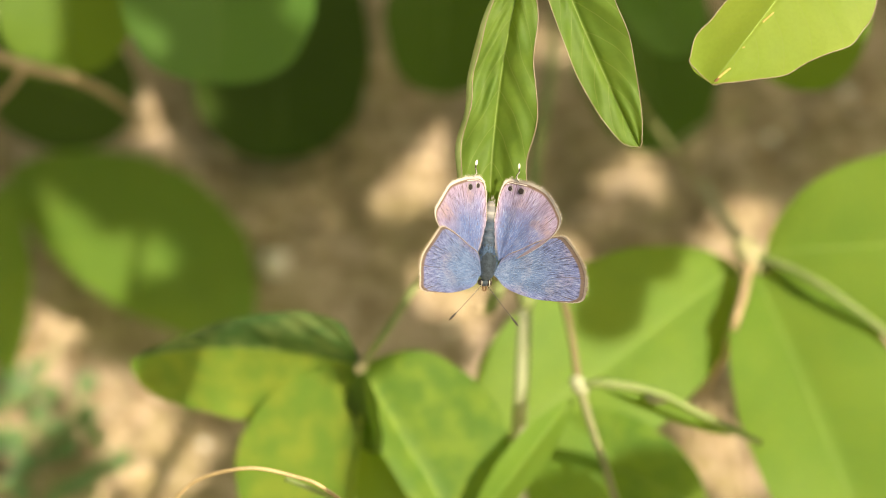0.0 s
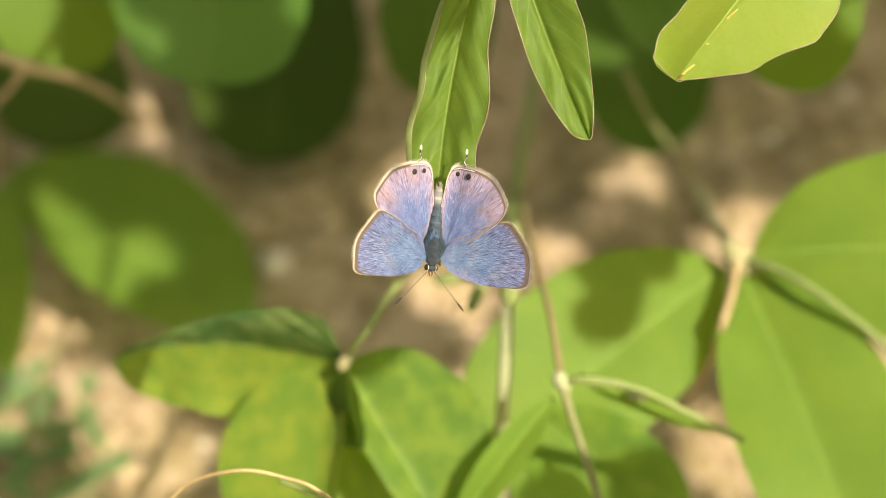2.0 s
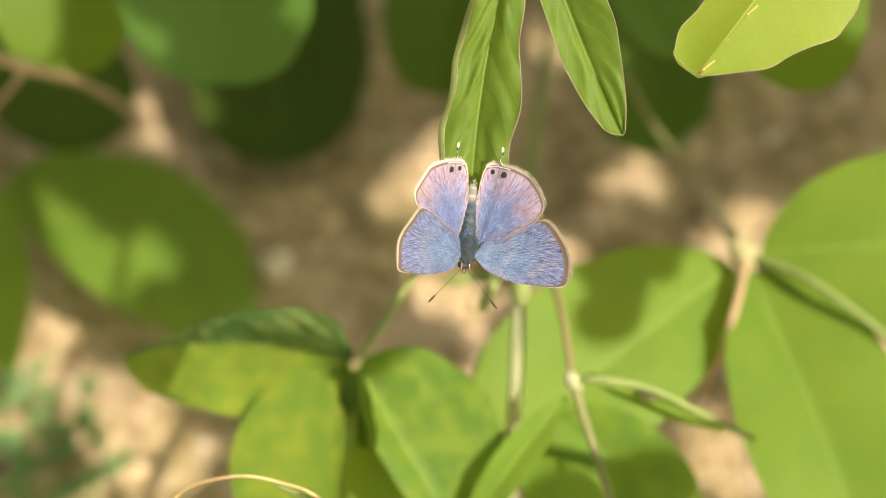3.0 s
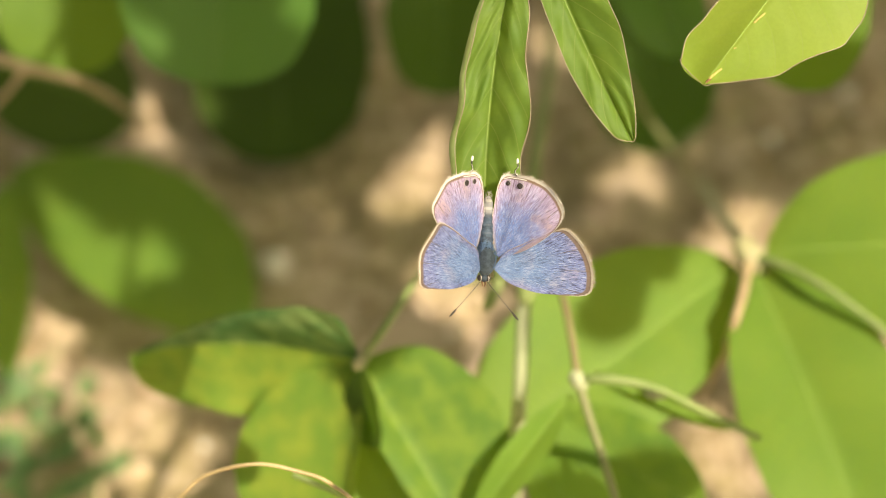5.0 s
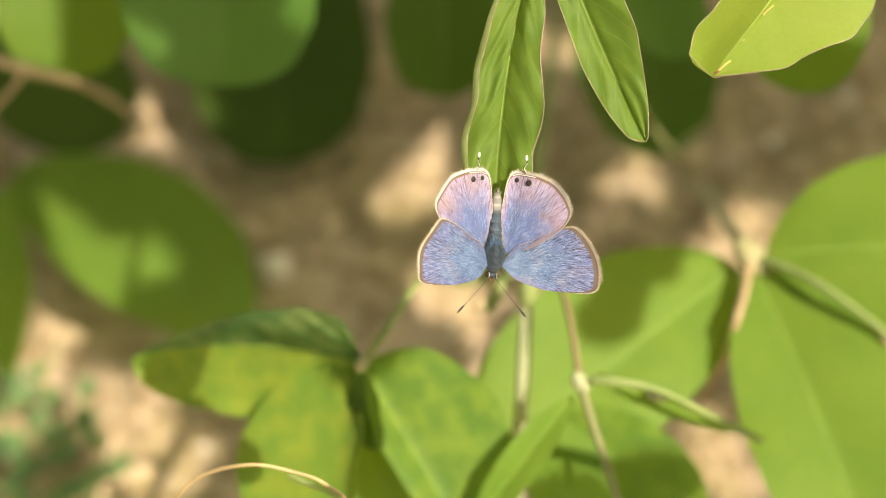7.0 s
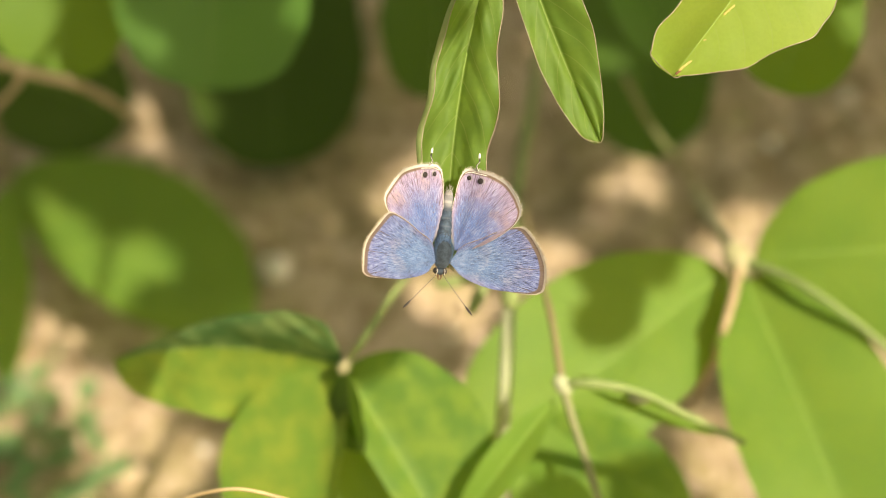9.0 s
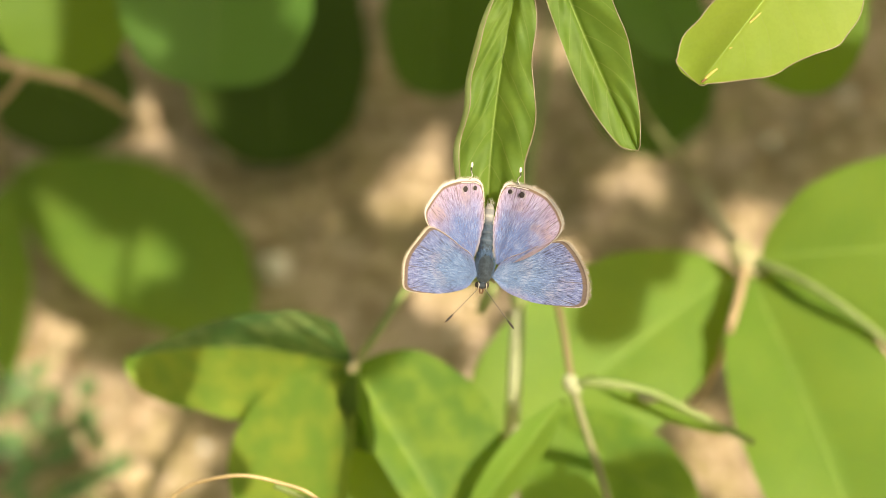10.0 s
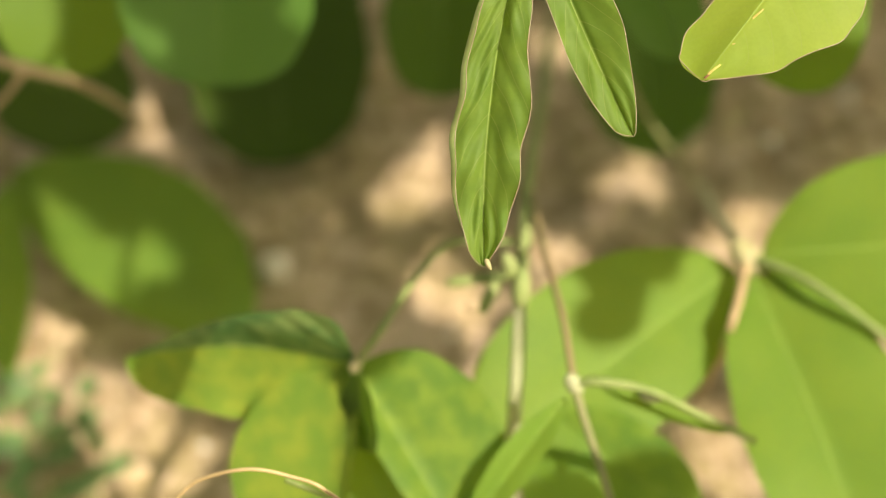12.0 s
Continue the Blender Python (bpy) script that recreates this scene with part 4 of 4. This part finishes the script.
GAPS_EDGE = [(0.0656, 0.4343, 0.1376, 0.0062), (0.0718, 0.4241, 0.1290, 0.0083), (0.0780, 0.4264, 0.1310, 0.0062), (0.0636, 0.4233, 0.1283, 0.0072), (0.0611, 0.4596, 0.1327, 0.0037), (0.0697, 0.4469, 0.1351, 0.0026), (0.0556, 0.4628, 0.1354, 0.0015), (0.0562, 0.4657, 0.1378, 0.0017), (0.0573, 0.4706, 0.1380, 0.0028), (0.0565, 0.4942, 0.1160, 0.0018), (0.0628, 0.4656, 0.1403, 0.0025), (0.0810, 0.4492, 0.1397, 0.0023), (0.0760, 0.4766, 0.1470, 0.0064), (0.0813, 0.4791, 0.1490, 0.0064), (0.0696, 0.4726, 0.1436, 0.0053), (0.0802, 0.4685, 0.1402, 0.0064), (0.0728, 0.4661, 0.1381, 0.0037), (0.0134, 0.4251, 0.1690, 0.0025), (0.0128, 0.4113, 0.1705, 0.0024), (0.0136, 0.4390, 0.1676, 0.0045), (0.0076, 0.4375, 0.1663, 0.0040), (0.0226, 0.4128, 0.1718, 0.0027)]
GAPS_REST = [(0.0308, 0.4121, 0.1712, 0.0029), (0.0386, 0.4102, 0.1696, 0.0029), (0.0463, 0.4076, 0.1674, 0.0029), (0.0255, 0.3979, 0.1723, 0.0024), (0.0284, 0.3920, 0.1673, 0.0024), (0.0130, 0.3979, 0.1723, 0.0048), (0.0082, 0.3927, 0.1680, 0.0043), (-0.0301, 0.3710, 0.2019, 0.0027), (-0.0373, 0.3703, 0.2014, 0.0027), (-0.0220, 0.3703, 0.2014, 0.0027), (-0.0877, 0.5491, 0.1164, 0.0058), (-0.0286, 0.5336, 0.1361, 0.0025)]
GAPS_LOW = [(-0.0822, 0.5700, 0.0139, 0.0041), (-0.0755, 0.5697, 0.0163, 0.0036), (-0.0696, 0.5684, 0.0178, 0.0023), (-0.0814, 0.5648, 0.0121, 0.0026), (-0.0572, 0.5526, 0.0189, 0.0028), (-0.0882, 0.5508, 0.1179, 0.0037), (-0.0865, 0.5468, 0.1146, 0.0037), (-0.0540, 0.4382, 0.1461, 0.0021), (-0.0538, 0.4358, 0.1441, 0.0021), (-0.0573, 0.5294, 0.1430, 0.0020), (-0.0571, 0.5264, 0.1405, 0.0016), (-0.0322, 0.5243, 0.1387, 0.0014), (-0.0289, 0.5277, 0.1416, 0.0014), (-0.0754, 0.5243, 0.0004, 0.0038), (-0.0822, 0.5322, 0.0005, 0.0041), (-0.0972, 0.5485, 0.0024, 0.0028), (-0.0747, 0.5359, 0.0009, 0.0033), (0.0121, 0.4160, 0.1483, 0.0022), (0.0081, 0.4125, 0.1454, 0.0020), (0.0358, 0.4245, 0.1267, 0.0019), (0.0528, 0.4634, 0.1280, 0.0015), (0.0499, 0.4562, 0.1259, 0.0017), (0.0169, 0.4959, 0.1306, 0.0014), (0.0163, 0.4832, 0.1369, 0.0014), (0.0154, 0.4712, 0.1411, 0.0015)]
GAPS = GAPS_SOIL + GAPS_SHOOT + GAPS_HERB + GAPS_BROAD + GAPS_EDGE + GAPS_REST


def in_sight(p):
    """Whether a place stands before the lens: the added shrub keeps out of there."""
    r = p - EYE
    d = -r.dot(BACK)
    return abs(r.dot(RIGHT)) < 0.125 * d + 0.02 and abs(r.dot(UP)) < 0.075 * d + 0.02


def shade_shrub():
    # sun blocker out of view; leaves are left out along each gap
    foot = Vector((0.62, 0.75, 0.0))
    h = thing("shrub", foot, "unseen leafy shrub added to shade the herbs", "shrub")
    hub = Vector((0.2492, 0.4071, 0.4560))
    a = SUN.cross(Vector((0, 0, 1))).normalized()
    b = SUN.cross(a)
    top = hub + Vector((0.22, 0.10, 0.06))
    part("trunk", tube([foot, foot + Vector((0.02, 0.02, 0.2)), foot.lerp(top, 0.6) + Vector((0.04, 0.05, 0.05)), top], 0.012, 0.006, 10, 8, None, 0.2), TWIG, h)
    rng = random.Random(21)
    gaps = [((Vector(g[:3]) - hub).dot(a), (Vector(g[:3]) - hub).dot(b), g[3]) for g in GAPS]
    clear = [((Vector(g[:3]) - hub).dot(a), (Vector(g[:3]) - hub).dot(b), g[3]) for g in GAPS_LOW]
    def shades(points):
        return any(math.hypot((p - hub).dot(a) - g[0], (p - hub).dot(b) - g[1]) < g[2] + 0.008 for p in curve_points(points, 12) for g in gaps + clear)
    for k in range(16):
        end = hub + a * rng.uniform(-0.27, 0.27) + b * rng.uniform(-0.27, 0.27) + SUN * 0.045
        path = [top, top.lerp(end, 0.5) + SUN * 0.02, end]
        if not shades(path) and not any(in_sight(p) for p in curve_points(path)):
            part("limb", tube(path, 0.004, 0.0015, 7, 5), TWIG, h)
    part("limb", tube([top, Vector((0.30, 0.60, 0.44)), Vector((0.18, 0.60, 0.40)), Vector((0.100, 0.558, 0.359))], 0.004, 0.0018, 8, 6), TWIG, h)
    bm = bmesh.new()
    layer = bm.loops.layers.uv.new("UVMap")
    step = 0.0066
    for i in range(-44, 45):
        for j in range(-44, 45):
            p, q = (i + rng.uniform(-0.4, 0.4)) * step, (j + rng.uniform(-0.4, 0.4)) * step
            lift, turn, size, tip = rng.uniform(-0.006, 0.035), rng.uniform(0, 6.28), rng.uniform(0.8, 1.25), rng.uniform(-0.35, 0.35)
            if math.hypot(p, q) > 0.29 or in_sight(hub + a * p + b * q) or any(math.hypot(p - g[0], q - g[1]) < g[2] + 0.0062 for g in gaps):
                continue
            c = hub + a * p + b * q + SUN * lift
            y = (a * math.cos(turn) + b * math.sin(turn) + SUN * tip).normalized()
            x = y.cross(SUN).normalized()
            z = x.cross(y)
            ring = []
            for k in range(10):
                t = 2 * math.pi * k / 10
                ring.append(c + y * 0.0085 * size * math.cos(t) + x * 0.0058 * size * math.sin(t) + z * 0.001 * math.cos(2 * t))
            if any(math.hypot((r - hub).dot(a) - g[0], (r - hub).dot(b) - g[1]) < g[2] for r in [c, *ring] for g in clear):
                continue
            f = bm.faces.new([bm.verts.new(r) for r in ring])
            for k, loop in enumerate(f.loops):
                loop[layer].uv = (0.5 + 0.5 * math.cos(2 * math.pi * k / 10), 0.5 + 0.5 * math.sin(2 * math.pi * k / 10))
    tagged(part("crown", bm, CROWN, h, "crown of small leaves, added out of view to block the sun"), kind="stuff")


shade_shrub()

# ---- what sways, and the butterfly's stay and flight ----
# seconds, millimetres to the right, millimetres up across the line of sight; the shoot also turns, in degrees
PERCH_SWAY = [(0, 0.87, -2.35), (0.5, 0.52, -1.22), (1, -1.22, -2.27), (1.5, -4.10, -1.22), (2, -7.15, -0.17), (2.5, -4.62, 0.17), (3, -1.92, 0.39), (3.5, 0.96, -1.68), (3.7, 1.57, -1.50), (4.4, -0.78, -0.32), (4.9, -0.17, -0.99), (5.3, 2.70, -1.93), (5.5, 3.84, -1.66), (6, 0.35, 1.57), (6.5, 1.92, -0.11), (7, 1.74, -0.52), (7.2, 1.05, 0.03), (8, -1.40, -0.57), (8.8, -3.05, 0.58), (9, -5.58, -0.00), (9.5, -2.96, -0.65), (10, 0.70, -2.35), (10.5, -4.80, -1.05), (11, -2.35, -2.38), (11.2, -3.05, -3.66), (11.3, -5.41, -1.51), (11.5, -0.78, -0.52), (12, 0.00, -0.00)]
SHOOT_SWAY = [(0, 0.93, -2.14, 0.04), (0.5, 0.58, -1.03, -0.01), (1, -1.18, -2.3, -0.12), (1.5, -4.03, -1.3, -1.39), (2, -7.08, -0.1, -2.82), (2.5, -4.57, 0.29, -1.01), (3, -1.85, 0.45, -1.55), (3.5, 1.04, -1.59, 0.69), (3.7, 1.61, -1.44, 0.75), (4.4, -0.85, -0.36, 0.95), (4.9, -0.33, -1.11, 1.1), (5.3, 2.47, -2.11, 1.21), (5.5, 3.64, -1.68, 0.89), (6, 0.56, 1.26, -0.49), (6.5, 2.06, -0.32, 0.27), (7, 1.82, -0.63, -0.36), (7.2, 0.92, -0.02, -0.38), (8, -1.4, -0.58, -0.98), (8.8, -2.92, 0.61, -1.57), (9, -5.32, -0.03, -1.79), (9.5, -2.77, -0.55, -1.64), (10, 0.61, -2.04, -0.17), (10.5, -4.69, -0.96, -1.09), (11, -2.59, -2.09, -0.61), (11.2, -3.13, -3.26, -0.93), (11.3, -5.41, -1.06, -1.09), (11.5, -0.86, -0.09, -0.79), (12, 0.0, 0.0, 0.0)]
LIME_SWAY = [(0, 1.57, -0.96), (0.5, 0.87, -0.09), (1, -0.96, -1.22), (1.5, -2.62, -0.35), (2, -4.01, -0.44), (2.5, -3.40, 0.26), (3, -0.87, 0.39), (3.5, 0.87, 0.15), (4.4, -0.17, 0.02), (5.3, 1.13, -1.14), (5.5, 1.83, 0.17), (6, 0.44, 2.01), (6.5, 1.40, 0.76), (7, 1.57, 0.70), (7.2, 0.78, 1.25), (8, -1.31, 1.00), (9, -4.45, 0.96), (9.5, -2.62, 0.74), (10, -0.44, -0.52), (10.5, -3.92, 0.17), (11, -2.01, -1.51), (11.5, -0.61, 0.70), (12, 0.00, -0.00)]
HERB_SWAY = [(0, 0.94, -0.74), (0.5, 0.40, 0.44), (1, -0.94, -0.35), (1.5, -1.93, -0.20), (2, -2.17, -0.15), (2.5, -2.37, 0.10), (3, -0.10, 0.15), (3.5, -0.10, 0.17), (5.5, 0.94, 0.40), (6, 0.84, 0.89), (6.5, 0.79, 0.56), (7, 1.14, 0.35), (9, -2.03, 0.20), (9.5, -0.89, 0.54), (10, -0.35, -0.00), (10.5, -1.68, -0.05), (11, -1.19, -0.28), (11.5, -0.15, 1.09), (12, 0.00, -0.00)]
BROAD_SWAY = [(0, 0.64, -0.21), (0.5, 0.42, 0.21), (1, -0.74, -0.32), (1.5, -1.38, -0.32), (2, -1.70, -0.53), (2.5, -1.70, -0.21), (3, -0.11, 0.05), (3.5, 0.11, 0.07), (5.5, 0.64, 0.11), (6, 0.64, 0.53), (6.5, 0.64, 0.29), (7, 0.74, 0.21), (9, -1.38, -0.21), (9.5, -0.53, 0.05), (10, -0.21, -0.32), (10.5, -1.49, -0.53), (11, -1.06, -0.56), (11.5, -0.11, 0.32), (12, 0.00, -0.00)]
TENDRIL_SWAY = [(0, 0.00, -0.27), (0.5, 0.00, 0.27), (1, -0.27, -0.45), (1.5, -1.26, -0.54), (2, -0.99, -0.63), (2.5, -1.08, -1.89), (3, -1.35, -1.31), (3.5, -0.18, -0.12), (5.5, 1.17, 1.08), (6, 0.81, 1.80), (6.5, 0.81, 0.78), (7, 0.36, 0.81), (9, -2.52, -2.79), (9.5, -2.07, -1.58), (10, -1.80, -0.90), (10.5, -1.44, -2.70), (11, -1.53, -2.01), (11.5, -0.54, -1.44), (12, 0.00, -0.00)]
# seconds, degrees by which the butterfly turns on its leaf
SEAT_TURN = [(0, 0.7), (0.5, 0.6), (1, 1.0), (1.5, 0), (2.5, -0.4), (3, -0.5), (3.5, 0.9), (5.5, 2.9), (6, 1.2), (6.5, 2.1), (7.2, 1.6), (8.8, 0.4), (9, -1.1), (9.5, 0.9), (10, -0.5), (10.5, -1.7), (11.3, -2.2)]
# seconds, degrees by which the right hindwing and forewing, then the left ones, are raised
WINGS = [(0, 39.9, 32.3, 34.4, 37.6), (1.5, 36.9, 28.9, 30.9, 34.2), (2, 40.8, 33.4, 26.2, 29.6), (3, 34.8, 26.3, 32.9, 36.1), (3.7, 32.2, 22.9, 34.1, 37.3), (5.5, 29.1, 17.6, 34.8, 38.1), (6, 36.9, 28.9, 29.7, 33.0), (6.5, 30.8, 20.8, 28.4, 31.7), (9, 33.5, 24.7, 26.6, 29.9), (9.5, 38.0, 30.2, 23.9, 27.2), (10, 32.2, 22.9, 24.8, 28.1), (11, 35.9, 27.8, 28.4, 31.7), (11.2, 34.8, 26.3, 30.5, 33.7), (11.24, 24, 20, 42, 46), (11.27, 70, 66, 74, 72), (11.3, 10, 8, 12, 10), (11.36, 70, 66, 74, 72), (11.42, 10, 8, 12, 10), (11.5, 60, 58, 60, 58), (12, 60, 58, 60, 58)]
# seconds, place, turn about the line of sight, roll
FLIGHT = [(11.24, (0.0014, 0.3797, 0.2550), -20, 12), (11.3, (-0.0745, 0.3550, 0.2734), -60, 0), (11.42, (-0.0954, 0.3431, 0.2765), -60, 0), (12, (-0.1759, 0.3136, 0.2713), -60, 0)]
VIEW = Matrix((RIGHT, UP, BACK)).transposed().to_4x4()
REST = Matrix.Translation((0.0056, 0.3838, 0.2421)) @ VIEW @ pose(0, 0, 0, 0, 0, -5.4) @ pose(0, 0, 0, 0, 12, 0)


def swayed(at, dx, dy, turn=0.0):
    m = Matrix.Translation(Vector(at) + RIGHT * dx * 0.001 + UP * dy * 0.001)
    return m @ Matrix.Rotation(turn, 4, BACK)


def at_time(rows, t):
    for (t0, a), (t1, b) in zip(rows, rows[1:]):
        if t <= t1:
            return a + (b - a) * (t - t0) / (t1 - t0)
    return rows[-1][1]


def motions():
    still = Matrix.Translation(-PERCH)
    walk(shoot, [(t, swayed(PERCH, dx, dy, radians(turn))) for t, dx, dy, turn in SHOOT_SWAY])
    seat = [(t, swayed(PERCH, dx, dy, radians(at_time(SEAT_TURN, t))) @ still @ REST) for t, dx, dy in PERCH_SWAY if t < 11.22]
    walk(fly, seat + [(t, Matrix.Translation(p) @ VIEW @ pose(0, 0, 0, 0, 0, turn) @ pose(0, 0, 0, 0, roll, 0)) for t, p, turn, roll in FLIGHT])
    walk(lime, [(t, swayed(lime.location, dx + 0.15, dy - 0.4)) for t, dx, dy in LIME_SWAY])
    o = herb_a.location.copy()
    walk(herb_a, [(t, swayed(o, dx, dy)) for t, dx, dy in HERB_SWAY])
    o = herb_b.location.copy()
    walk(herb_b, [(t, swayed(o, dx, dy)) for t, dx, dy in BROAD_SWAY])
    for h in (corner, back):
        o = h.location.copy()
        walk(h, [(t, swayed(o, dx * 0.6, dy * 0.4)) for t, dx, dy in BROAD_SWAY])
    o = tendril.location.copy()
    walk(tendril, [(t, swayed(o, dx, dy)) for t, dx, dy in TENDRIL_SWAY])
    for k, w in enumerate(fly_wings):
        walk(w, [(row[0], pose(0, 0, 0, 0, -row[1 + k] if k < 2 else row[1 + k], 0)) for row in WINGS])


motions()
